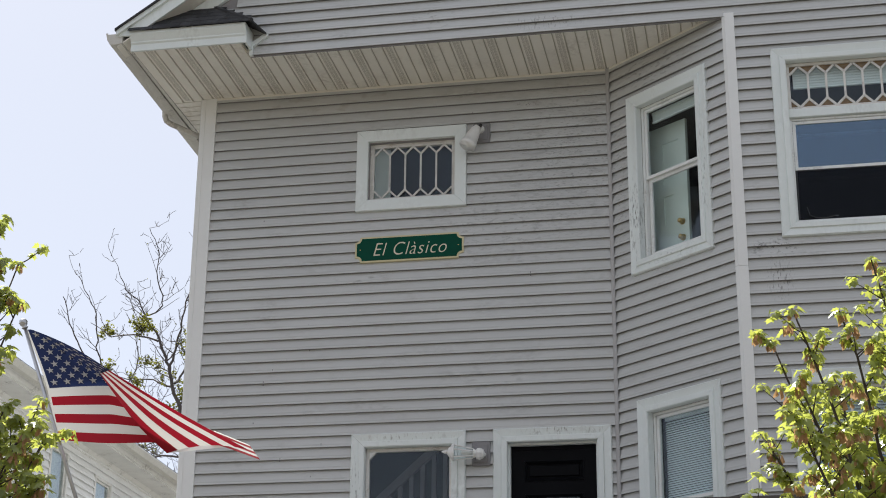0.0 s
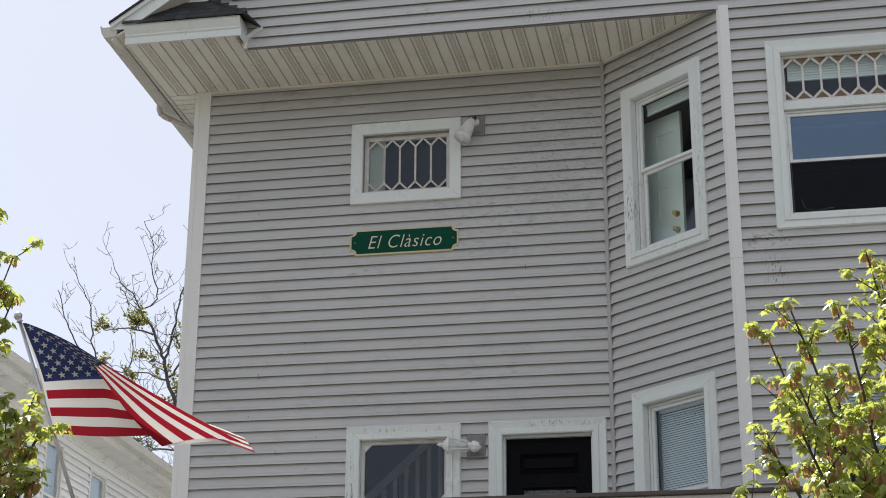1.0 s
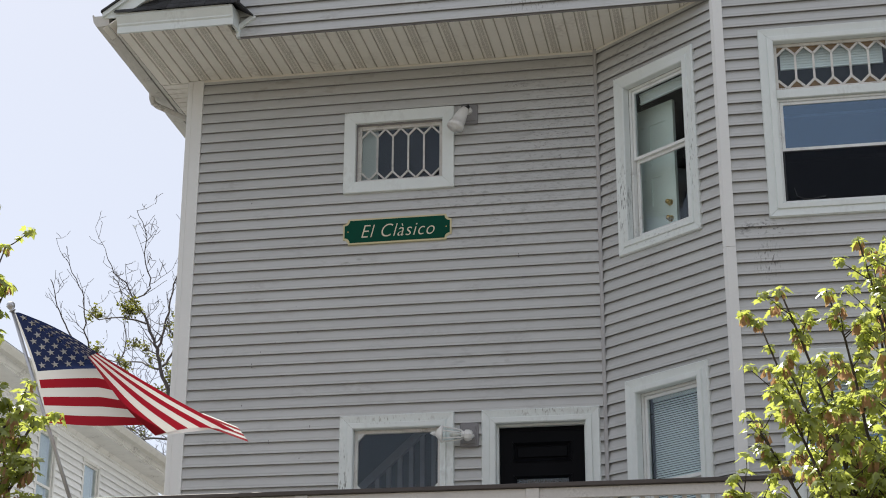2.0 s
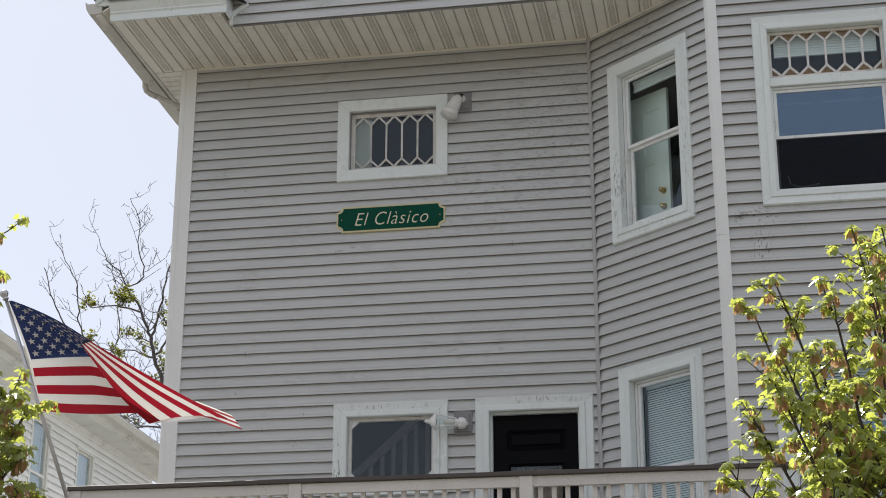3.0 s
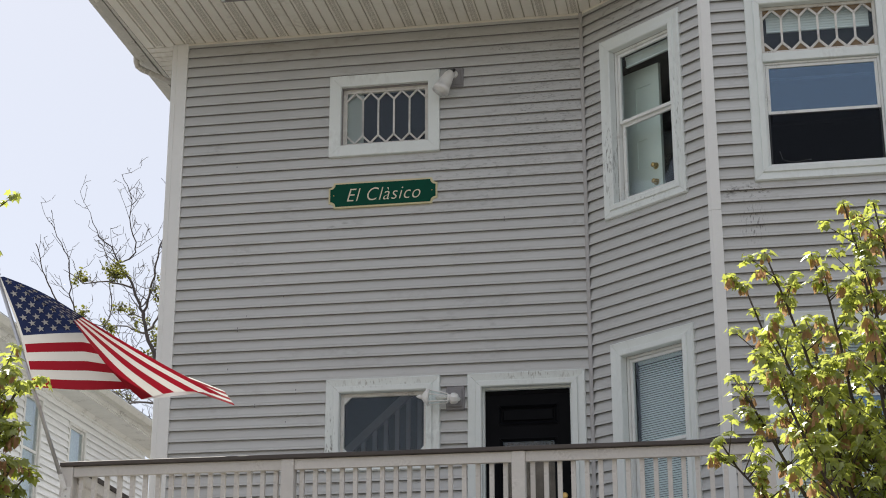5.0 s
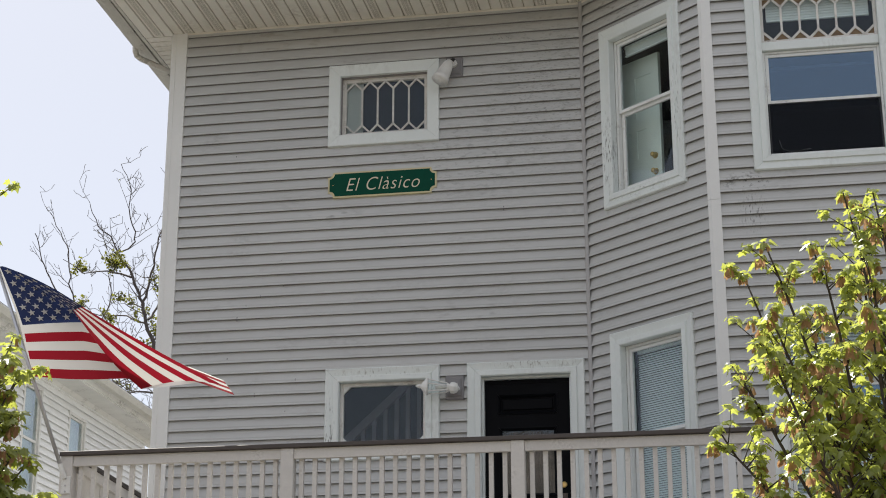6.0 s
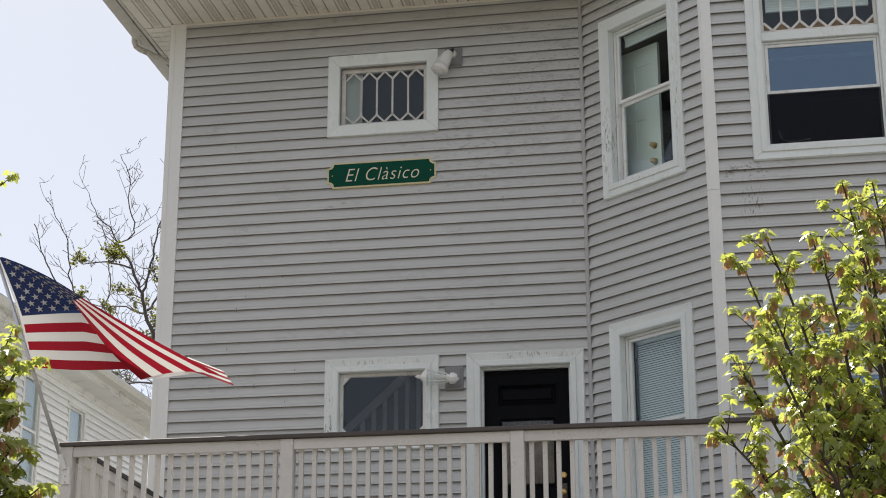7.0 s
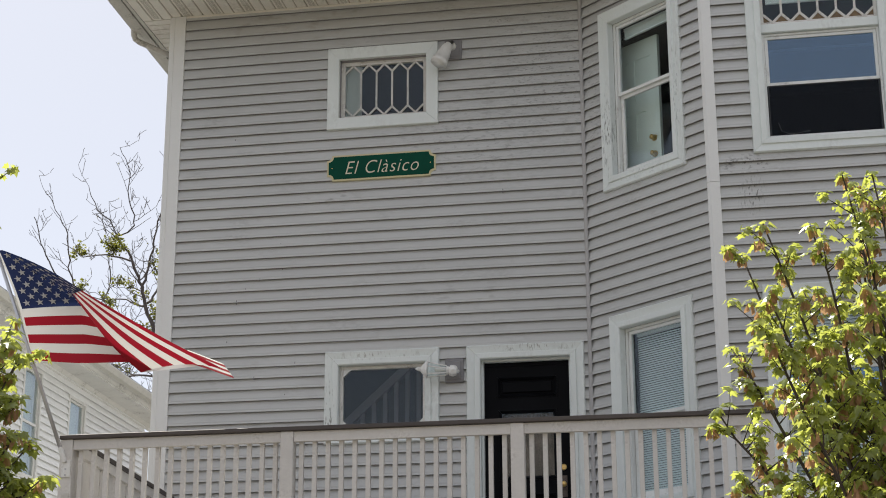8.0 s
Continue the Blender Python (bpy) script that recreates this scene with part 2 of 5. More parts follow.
M_GROUND = material("grey_gravelly_ground", (0.115, 0.107, 0.093), 0.95, vary=0.3, scale=0.6, grain=30, bump=0.5)

# ---------------------------------------------------------------- building helpers
BOX = [(0, 1, 3, 2), (4, 6, 7, 5), (0, 4, 5, 1), (2, 3, 7, 6), (0, 2, 6, 4), (1, 5, 7, 3)]


class Solid:
    """Gathers corners and faces of one mesh."""

    def __init__(self):
        self.v, self.f, self.m = [], [], []

    def add(self, verts, faces, mat=0):
        n = len(self.v)
        self.v += [tuple(p) for p in verts]
        self.f += [tuple(i + n for i in f) for f in faces]
        self.m += [mat] * len(faces)
        return self

    def box(self, x0, x1, y0, y1, z0, z1, mat=0):
        return self.add([(x, y, z) for x in (x0, x1) for y in (y0, y1) for z in (z0, z1)], BOX, mat)

    def tube(self, pts, radii, sides=8, mat=0, cap=True):
        """A tapered tube along points."""
        pts = [Vector(p) for p in pts]
        rings = []
        side = None
        for i, p in enumerate(pts):
            way = (pts[min(i + 1, len(pts) - 1)] - pts[max(i - 1, 0)]).normalized()
            if side is None:
                side = way.orthogonal().normalized()
            side = (side - way * side.dot(way))
            side = side.normalized() if side.length > 1e-6 else way.orthogonal().normalized()
            up = way.cross(side)
            rings.append([p + (side * math.cos(a) + up * math.sin(a)) * radii[i]
                          for a in (2 * math.pi * k / sides for k in range(sides))])
        verts = [v for r in rings for v in r]
        faces = [(i * sides + k, i * sides + (k + 1) % sides, (i + 1) * sides + (k + 1) % sides, (i + 1) * sides + k)
                 for i in range(len(pts) - 1) for k in range(sides)]
        if cap:
            faces += [tuple(reversed(range(sides))), tuple((len(pts) - 1) * sides + k for k in range(sides))]
        return self.add(verts, faces, mat)

    def prism(self, outline, axis, a, b, mat=0):
        """An outline in the two other axes, pushed along an axis from a to b."""
        n = len(outline)

        def put(p, q):
            return {"x": (q, p[0], p[1]), "y": (p[0], q, p[1]), "z": (p[0], p[1], q)}[axis]

        verts = [put(p, a) for p in outline] + [put(p, b) for p in outline]
        faces = [(i, (i + 1) % n, (i + 1) % n + n, i + n) for i in range(n)]
        faces += [tuple(range(n))[::-1], tuple(range(n, 2 * n))]
        return self.add(verts, faces, mat)


def part(name, solid, mats, parent=None, label="", smooth=False, bevel=0.0):
    """Links a Solid as ONE mesh object under a thing or a part."""
    me = bpy.data.meshes.new(name)
    me.from_pydata(solid.v, [], solid.f)
    for m in (mats if isinstance(mats, (list, tuple)) else [mats]):
        me.materials.append(m)
    if any(solid.m):
        me.polygons.foreach_set("material_index", solid.m)
    bm = bmesh.new()
    bm.from_mesh(me)
    bmesh.ops.recalc_face_normals(bm, faces=bm.faces)
    if bevel:
        bmesh.ops.bevel(bm, geom=bm.edges[:], offset=bevel, segments=1, affect="EDGES", clamp_overlap=True)
    bm.to_mesh(me)
    bm.free()
    if smooth:
        me.polygons.foreach_set("use_smooth", [True] * len(me.polygons))
    ob = new(name, me)
    if parent:
        ob.parent = parent
    if label:
        tagged(ob, label)
    return ob


def again(name, mesh_ob, parent, m=None):
    """Another object on the same mesh."""
    ob = new(name, mesh_ob.data)
    ob.parent = parent
    if m is not None:
        ob.matrix_basis = m
    return ob


def thing(name, m, label, category, group="", kind=""):
    ob = new(name)
    ob.empty_display_size = 0.1
    ob.matrix_basis = m
    return tagged(ob, label, category, group, kind)


Z0 = 9.25                      # height of the top clapboard's lower edge over the ground
E = 0.1143                     # clapboard exposure
ANG = 40.3                     # turn of the slanting bay wall
XC, XB, YB = 4.274, 5.525, -1.0605
SOFFIT = 0.056
FLOOR = -5.93
BAYLEN = math.hypot(XB - XC, YB)
WALL_A = pose(0, 0, Z0)
WALL_BAY = pose(XC, 0, Z0, 0, 0, -ANG)
WALL_B = pose(XB, YB, Z0)


def slab(s, u0, u1, z0, z1, holes, y0, y1):
    """A wall with rectangular holes, in columns."""
    us = sorted({u0, u1, *[min(max(h[i], u0), u1) for h in holes for i in (0, 1)]})
    for a, b in zip(us, us[1:]):
        if b - a < 1e-4:
            continue
        cuts = sorted((h[2], h[3]) for h in holes if h[0] < (a + b) / 2 < h[1])
        z = z0
        for c, d in cuts:
            if c > z:
                s.box(a, b, y0, y1, z, c)
            z = max(z, d)
        if z < z1:
            s.box(a, b, y0, y1, z, z1)
    return s


def course(s, a, b, z, lo=0.0, hi=1.0, e=E):
    """One lapped clapboard from a to b; lo, hi: the share of its height that is there."""
    def proud(k):
        return -0.033 + 0.0295 * k
    zl, zh = z + lo * e, z + hi * e
    if lo > 0 or hi - lo < 0.3:
        return s.prism([(0.002, zl), (proud(lo), zl), (proud(hi), zh), (0.002, zh)], "x", a, b)
    # the butt ends in a thin lip over a hollow
    out = [(0.002, zl + 0.034), (proud(0) + 0.004, zl + 0.032), (proud(0) + 0.004, zl), (proud(0), zl + 0.001), (proud(0), zl + 0.004),
           (proud(hi), zh), (0.002, zh)]
    return s.prism(out, "x", a, b)


def clad(wall, u0, u1, zlo, zhi, frames, mat=M_SIDING, e=E, name="clapboard", rows_from=0.0):
    """Clapboards on a wall, stopped by the casings of its openings. Each board is a piece of its own."""
    lap = 0.03
    n0, n1 = math.floor((zlo - rows_from) / e), math.ceil((zhi - rows_from) / e)
    for n in range(n0, n1):
        z = rows_from + n * e
        lo, hi = max(0, (zlo - z) / e), min(1, (zhi - z) / e)
        if hi - lo < 0.03:
            continue
        spans, bits = [(u0, u1)], []
        for fu0, fu1, fz0, fz1 in frames:
            a, b, c, d = fu0 + lap, fu1 - lap, fz0 + lap, fz1 - lap
            if z + e <= c or z >= d:
                continue
            spans = [t for (p, q) in spans for t in ((p, min(q, a)), (max(p, b), q)) if t[1] - t[0] > 0.004]
            if z < c:
                bits.append((a, b, lo, (c - z) / e))
            if z + e > d:
                bits.append((a, b, (d - z) / e, hi))
        for a, b in spans:
            part(name, course(Solid(), a, b, z, lo, hi, e), mat, wall)
        for a, b, k0, k1 in bits:
            if k1 - k0 > 0.03:
                part(name, course(Solid(), a, b, z, k0, k1, e), mat, wall)


CASING = [(0.0, 0.0), (0.0, -0.038), (0.010, -0.050), (0.078, -0.036), (0.084, -0.052), (0.130, -0.052),
          (0.140, -0.044), (0.140, 0.03)]


def mitred(parent, u0, u1, z0, z1, profile=CASING, mat=M_TRIM, names=("casing_sill", "casing_head", "casing_jamb"), gap=0.0012):
    """A picture frame of four mitred boards; profile: inset from the outer edge, and stand-out."""
    def corner(i, j, inset):
        return (u0 + inset if i == 0 else u1 - inset, z0 + inset if j == 0 else z1 - inset)
    for (c, d, nm) in (((0, 0), (1, 0), names[0]), ((0, 1), (1, 1), names[1]), ((0, 0), (0, 1), names[2]),
                       ((1, 0), (1, 1), names[2])):
        s = Solid()
        n = len(profile)
        verts = []
        for k, end in enumerate((c, d)):
            for inset, out in profile:
                u, z = corner(*end, inset)
                if c[1] == d[1]:
                    u += gap if k == 0 else -gap
                else:
                    z += gap if k == 0 else -gap
                verts.append((u, out, z))
        s.add(verts, [(i, (i + 1) % n, (i + 1) % n + n, i + n) for i in range(n)] +
              [tuple(range(n))[::-1], tuple(range(n, 2 * n))])
        part(nm, s, mat, parent)


def bars(parent, u0, u1, z0, z1, w, y0, y1, mat, name="sash", bottom=None, bevel=0.003):
    """A sash: two stiles and two rails, one part."""
    s = Solid()
    wb = bottom or w
    s.box(u0, u0 + w, y0, y1, z0, z1).box(u1 - w, u1, y0, y1, z0, z1)
    s.box(u0 + w, u1 - w, y0 + 0.001, y1 - 0.001, z0, z0 + wb).box(u0 + w, u1 - w, y0 + 0.001, y1 - 0.001, z1 - w, z1)
    return part(name, s, mat, parent, bevel=bevel)


def pane(parent, u0, u1, z0, z1, y, mat=M_GLASS, name="pane"):
    ob = part(name, Solid().box(u0, u1, y, y + 0.004, z0, z1), mat, parent)
    ob.visible_shadow = False
    return ob


# ---------------------------------------------------------------- large structure
ground = tagged(part("ground", Solid().add([(-900, -900, 0), (900, -900, 0), (900, 900, 0), (-900, 900, 0)], [(0, 1, 2, 3)]),
                     M_GROUND), "bare earth and thin grass in front of the house", "ground", kind="structure")

# unseen mass added behind the camera, darkens what the low windows reflect
far = Solid().box(-60, 70, -44, -38, 0, 10.5)
far.prism([(-44.6, 10.4), (-41, 13.0), (-37.4, 10.4)], "x", -60.5, 70.5)
tagged(part("wall_street", far, M_FAR), "plain brown unseen mass added to close the far side of the street", "wall", kind="structure")

# openings: u0, u1, z0, z1 of the outer edge of each casing
F_TRANSOM = (1.597, 2.776, -1.383, -0.470)
F_LOWER = (1.622, 2.780, -4.70, -3.768)
F_DOOR = (3.053, 4.213, FLOOR - 0.10, -3.768)
F_BAYUP = (0.285, 1.365, -2.322, -0.398)
F_BAYLOW = (0.300, 1.360, -5.52, -3.592)
F_BIG = (0.399, 1.757, -2.327, -0.398)
F_BIGLOW = (0.399, 1.757, -5.52, -3.592)


def hole(f, w=0.13):
    return (f[0] + w, f[1] - w, f[2] + w, f[3] - w)


def wall(name, m, u0, u1, z0, z1, frames, label, thick=0.16):
    ob = part(name, slab(Solid(), u0, u1, z0, z1, [hole(f) for f in frames], 0.0, thick), M_BACK)
    ob.matrix_basis = m
    return tagged(ob, label, "wall", kind="structure")


wall_recess = wall("wall_recess", WALL_A, -0.16, XC, FLOOR - 3.3, SOFFIT + 0.3, [F_TRANSOM, F_LOWER, F_DOOR],
                   "recessed front wall clad in grey clapboard siding with grime streaks")
wall_bay = wall("wall_bay", WALL_BAY, 0.0, BAYLEN, FLOOR - 3.3, SOFFIT + 0.3, [F_BAYUP, F_BAYLOW],
                "slanting bay wall clad in grey clapboard siding", 0.12)
wall_front = wall("wall_front", WALL_B, 0.0, 4.2, FLOOR - 3.3, SOFFIT - 0.06, [F_BIG, F_BIGLOW],
                  "projecting front wall clad in grey clapboard siding")
GABLE_L, GABLE_R = -0.35, 9.1
RISE = math.tan(radians(34))


def gable_top(x):
    return 0.30 + (x + 0.68) * RISE if x < 4.5 else 0.30 + (9.68 - x) * RISE


gable = Solid()
gable.prism([(0.70, -0.004), (9.6, -0.004), (9.6, 0.4), (4.5, gable_top(4.5) - 0.22), (0.0, gable_top(0.0) - 0.22),
             (0.0, 0.35), (0.70, 0.35)], "y", 0.0, 0.03)
wall_gable = part("wall_gable", gable, M_BACK)
wall_gable.matrix_basis = pose(0, YB, Z0)
tagged(wall_gable, "gable wall over the recess in pale grey siding", "wall", kind="structure")
side = Solid().box(-0.16, 0.0, 0.16, 11.0, FLOOR - 3.3, SOFFIT + 0.3)
tagged(part("wall_side", side, M_SIDING), "grey side wall of the house", "wall", kind="structure").matrix_basis = WALL_A
shell = Solid().box(0.0, 9.7, 11.0, 11.16, FLOOR - 3.3, 0.3).box(9.55, 9.7, YB + 0.2, 11.0, FLOOR - 3.3, 0.3)
tagged(part("wall_back", shell, M_SIDING), "grey back and far side walls of the house", "wall",
       kind="structure").matrix_basis = WALL_A

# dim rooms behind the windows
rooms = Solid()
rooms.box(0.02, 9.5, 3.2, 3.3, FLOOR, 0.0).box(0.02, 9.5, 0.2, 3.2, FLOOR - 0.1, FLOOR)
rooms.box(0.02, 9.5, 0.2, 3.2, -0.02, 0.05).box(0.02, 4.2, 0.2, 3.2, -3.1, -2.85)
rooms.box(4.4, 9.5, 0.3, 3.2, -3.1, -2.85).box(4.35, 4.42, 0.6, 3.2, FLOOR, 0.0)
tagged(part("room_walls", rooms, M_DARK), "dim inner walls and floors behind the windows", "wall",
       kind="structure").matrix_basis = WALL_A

# soffit over the recess: strips with grooves between, every third one vented
RIB = 0.1165
soffit = Solid()
x = -0.50
k = 0
while x < XB + 0.1:
    y0 = -1.27 if x < 0.66 else YB + 0.003
    if x < XC + 0.1:
        y1 = 0.0
    else:
        y1 = -(x - XC) * math.tan(radians(ANG)) + 0.06
    if y1 - y0 > 0.02:
        w = RIB - 0.019
        soffit.box(x, x + w, y0, y1, 0.0, 0.03, 0)
        soffit.box(x + w, x + w + 0.010, y0, y1, 0.014, 0.03, 2)
        soffit.prism([(x + w + 0.010, 0.014), (x + w + 0.019, 0.0), (x + w + 0.019, 0.03), (x + w + 0.010, 0.03)], "y", y0, y1, 0)
    x += RIB
    k += 1
# side overhang, its strips run the other way
y = 0.02
while y < 8.0:
    soffit.box(-0.50, -0.165, y, y + RIB - 0.014, 0.002, 0.03, 0)
    soffit.box(-0.50, -0.165, y + RIB - 0.014, y + RIB, 0.012, 0.03, 2)
    y += RIB
    k += 1
sof = part("soffit", soffit, [M_SOFFIT, M_SOFFIT, M_GROOVE])
sof.matrix_basis = pose(0, 0, Z0 + SOFFIT)
slots = Solid()
for i in range(60):
    x = -0.50 + i * RIB
    y0 = -1.25 if x < 0.66 else YB + 0.04
    y1 = -0.04 if x < XC else -(x - XC) * math.tan(radians(ANG)) - 0.03
    if i % 3 == 1 and x < XB - 0.2:
        while y0 < y1:
            slots.box(x + 0.020, x + 0.050, y0, y0 + 0.0065, -0.0006, 0.001)
            slots.box(x + 0.054, x + 0.084, y0, y0 + 0.0065, -0.0006, 0.001)
            y0 += 0.0165
tagged(part("vent_slots", slots, M_SLOT, sof, "rows of small vent slots"), kind="stuff")
tagged(sof, "beige vinyl soffit with grooves and vented strips", "soffit", kind="structure")
part("soffit_trim", Solid().box(0.0, XC, -0.030, 0.0, -0.026, 0.002), M_CREAM, sof, "cream channel trim", bevel=0.003)
t = part("soffit_trim", Solid().box(0.01, BAYLEN, -0.030, 0.0, -0.026, 0.002), M_CREAM, sof, bevel=0.003)
t.matrix_basis = pose(XC, 0, 0, 0, 0, -ANG)

# corner posts
s = Solid().box(-0.165, 0.0, -0.036, 0.0, FLOOR - 3, SOFFIT - 0.002).box(-0.185, -0.165, -0.012, 0.10, FLOOR - 3, SOFFIT - 0.002)
s.box(-0.168, -0.120, -0.040, 0.0, FLOOR - 3, -3.163).box(-0.168, -0.120, -0.0402, 0.0, -3.160, SOFFIT - 0.003)
cp = tagged(part("corner_post", s, M_POST, bevel=0.002), "off-white vinyl corner post beside the siding", "corner trim",
            "corner posts of the house", "structure")
cp.matrix_basis = WALL_A
s = Solid()
c45 = (math.cos(radians(ANG)), -math.sin(radians(ANG)))
s.prism([(-0.024 * c45[0] - 0.0225, -0.024 * c45[1] - 0.0265), (-0.010, -0.040), (0.078, -0.037), (0.078, 0.0), (0.0, 0.0),
         (-0.024 * c45[0], -0.024 * c45[1])], "z", FLOOR - 3, -2.585)
s.prism([(-0.024 * c45[0] - 0.0225, -0.024 * c45[1] - 0.0265), (-0.010, -0.0403), (0.078, -0.0373), (0.078, 0.0), (0.0, 0.0),
         (-0.024 * c45[0], -0.024 * c45[1])], "z", -2.582, 0.03)
tagged(part("corner_post", s, M_POST), "off-white vinyl corner post where bay and front wall meet", "corner trim",
       "corner posts of the house", "structure").matrix_basis = WALL_B
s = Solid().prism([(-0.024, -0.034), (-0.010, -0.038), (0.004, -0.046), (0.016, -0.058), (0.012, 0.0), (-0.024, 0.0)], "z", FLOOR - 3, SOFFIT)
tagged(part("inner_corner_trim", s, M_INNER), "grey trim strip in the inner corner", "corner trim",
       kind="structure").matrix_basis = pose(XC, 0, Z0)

# roof with its rake, eave, gutter and cornice return
roof = thing("roof", pose(0, 0, Z0), "dark shingled gable roof with white rake boards", "roof", kind="structure")
YF = -1.34


def roof_z(x):
    return 0.30 + (x + 0.68) * RISE


s = Solid()
s.prism([(-0.67, 0.275), (4.5, roof_z(4.5) - 0.01), (9.67, 0.275), (9.67, 0.252), (4.5, roof_z(4.5) - 0.04), (-0.67, 0.252)], "y", YF - 0.05, 11.4)
part("roof_deck", s, M_SHINGLE, roof)
for sgn in (0, 1):
    a, b = (-0.66, 4.5) if sgn == 0 else (9.66, 4.5)
    za, zb = 0.262, roof_z(4.5) - 0.041
    w_ = 0.20 if sgn == 0 else -0.20
    part("rake_crown", Solid().prism([(a, za), (b, zb), (b, zb - 0.055), (a, za - 0.055)], "y", YF - 0.03, YF - 0.001), M_TRIM, roof)
    part("rake_board", Solid().prism([(a, za - 0.01), (b, zb - 0.01), (b, zb - 0.19), (a + w_, za - 0.19 + abs(w_) * RISE), (a, za - 0.06)], "y", YF, YF + 0.025), M_TRIM, roof)
    part("rake_soffit", Solid().prism([(a, za - 0.15), (b, zb - 0.15), (b, zb - 0.165), (a, za - 0.165)], "y", YF + 0.026, YB), M_SOFFIT, roof)
    part("rake_frieze", Solid().prism([(a + 3 * w_, za - 0.17 + 3 * abs(w_) * RISE), (b, zb - 0.17), (b, zb - 0.33), (a + 3 * w_, za - 0.33 + 3 * abs(w_) * RISE)], "y", YB - 0.045, YB - 0.001), M_TRIM, roof)
# left eave: fascia and hanging gutter
eave = thing("gutter", pose(-0.60, -1.27, Z0 + 0.055), "worn grey aluminium gutter with a curved downspout", "gutter")
s = Solid()
prof = [(0.05, 0.18), (0.05, 0.055), (-0.03, 0.045), (-0.085, 0.05), (-0.115, 0.10), (-0.13, 0.16), (-0.135, 0.18), (-0.12, 0.185), (-0.11, 0.165), (0.04, 0.165)]
n = len(prof)
verts = [(p[0] - 0.05, -0.06, p[1] + 0.02) for p in prof] + [(p[0] - 0.09, 5.6, p[1] - 0.05) for p in prof]
s.add(verts, [(i, (i + 1) % n, (i + 1) % n + n, i + n) for i in range(n)] + [tuple(range(n))[::-1], tuple(range(n, 2 * n))])
part("trough", s, M_GUTTER, eave)
s = Solid().add([(0, 0, -0.004), (-0.03, 0, -0.004), (-0.03, 0, 0.11), (0, 0, 0.11), (-0.02, 7, -0.004), (-0.10, 7, -0.004), (-0.10, 7, 0.11), (-0.02, 7, 0.11)],
                [(0, 1, 2, 3), (4, 7, 6, 5), (0, 4, 5, 1), (1, 5, 6, 2), (2, 6, 7, 3), (3, 7, 4, 0)])
tagged(part("fascia", s, M_GUTTER), "beige fascia board along the eave", "fascia", kind="structure").matrix_basis = pose(-0.50, -1.22, Z0 + SOFFIT)
DS = [(-0.15, 1.62, 0.12), (-0.15, 1.64, 0.03), (-0.14, 1.67, -0.012), (-0.10, 1.70, -0.04), (0.08, 1.79, -0.11), (0.25, 1.88, -0.175)]
part("downspout", Solid().tube(DS, [0.032] * 6, 10), M_GUTTER, eave, smooth=True)

ret = thing("cornice_return", pose(0, 0, Z0), "boxed cornice return with white fascia and a little shingled roof", "cornice")
FP = [(-1.285, 0.05), (-1.285, 0.12), (-1.30, 0.135), (-1.30, 0.15), (-1.345, 0.215), (-1.345, 0.245), (-1.26, 0.245), (-1.26, 0.05)]
s = Solid().prism(FP, "x", -0.52, 0.70)
part("fascia", s, M_TRIM, ret)
s = Solid().prism([(-1.287, 0.046), (-1.287, 0.13), (-1.347, 0.222), (-1.347, 0.243), (-1.064, 0.243), (-1.064, 0.046)], "x", 0.7005, 0.722)
part("end_board", s, M_TRIM, ret)
# shingles of the little roof, course by course
rng = random.Random(4)
for r in range(5):
    y0, y1 = -1.375 + r * 0.062, -1.375 + r * 0.062 + 0.10
    z0, z1 = 0.252 + r * 0.074, 0.252 + r * 0.074 + 0.11
    xe = 0.765 - r * 0.112
    xx = max(-0.58, (z0 - 0.20) / RISE - 0.62) + rng.random() * 0.04
    while xx < xe:
        w = rng.choice((0.12, 0.15, 0.17))
        xr = min(xx + w, xe)
        lift = rng.random() * 0.006
        part("shingle", Solid().add([(xx, y0, z0 + lift), (xr - 0.004, y0, z0 + lift), (xr - 0.004, y1, z1), (xx, y1, z1),
                                     (xx, y0, z0 - 0.012), (xr - 0.004, y0, z0 - 0.012), (xr - 0.004, y1, z1 - 0.012), (xx, y1, z1 - 0.012)],
                                    [(0, 1, 2, 3), (4, 7, 6, 5), (0, 4, 5, 1), (1, 5, 6, 2), (2, 6, 7, 3), (3, 7, 4, 0)]), M_SHINGLE, ret)
        xx += w
part("hip_strip", Solid().tube([(0.795, -1.37, 0.250), (0.27, -1.07, 0.60)], [0.024, 0.024], 6), M_SHINGLE, ret)
part("end_slope", Solid().add([(0.80, -1.38, 0.250), (0.885, -1.065, 0.225), (0.27, -1.065, 0.60), (0.80, -1.38, 0.230), (0.885, -1.065, 0.205), (0.27, -1.065, 0.58)],
                              [(0, 1, 2), (5, 4, 3), (0, 3, 4, 1), (1, 4, 5, 2), (2, 5, 3, 0)]), M_SHINGLE, ret)
s = Solid().prism([(0.70, -0.01), (0.735, -0.01), (0.735, 0.09), (0.90, 0.205), (0.86, 0.235), (0.70, 0.115)], "y", YB - 0.045, YB - 0.004)
part("flashing", s, M_TRIM, ret)

# deck of the porch, below the railing
PY = -2.50
deck = tagged(part("porch_deck", Solid().box(-0.10, 5.95, PY - 0.02, -0.02, FLOOR - 0.16, FLOOR).box(-0.08, 5.9, PY + 0.02, PY + 0.12, -Z0, FLOOR - 0.16)
                   .box(-0.08, 0.02, PY + 0.12, -0.02, -Z0, FLOOR - 0.16), M_DECK),
              "painted wooden porch deck on a closed base", "porch", kind="structure")
deck.matrix_basis = pose(0, 0, Z0)


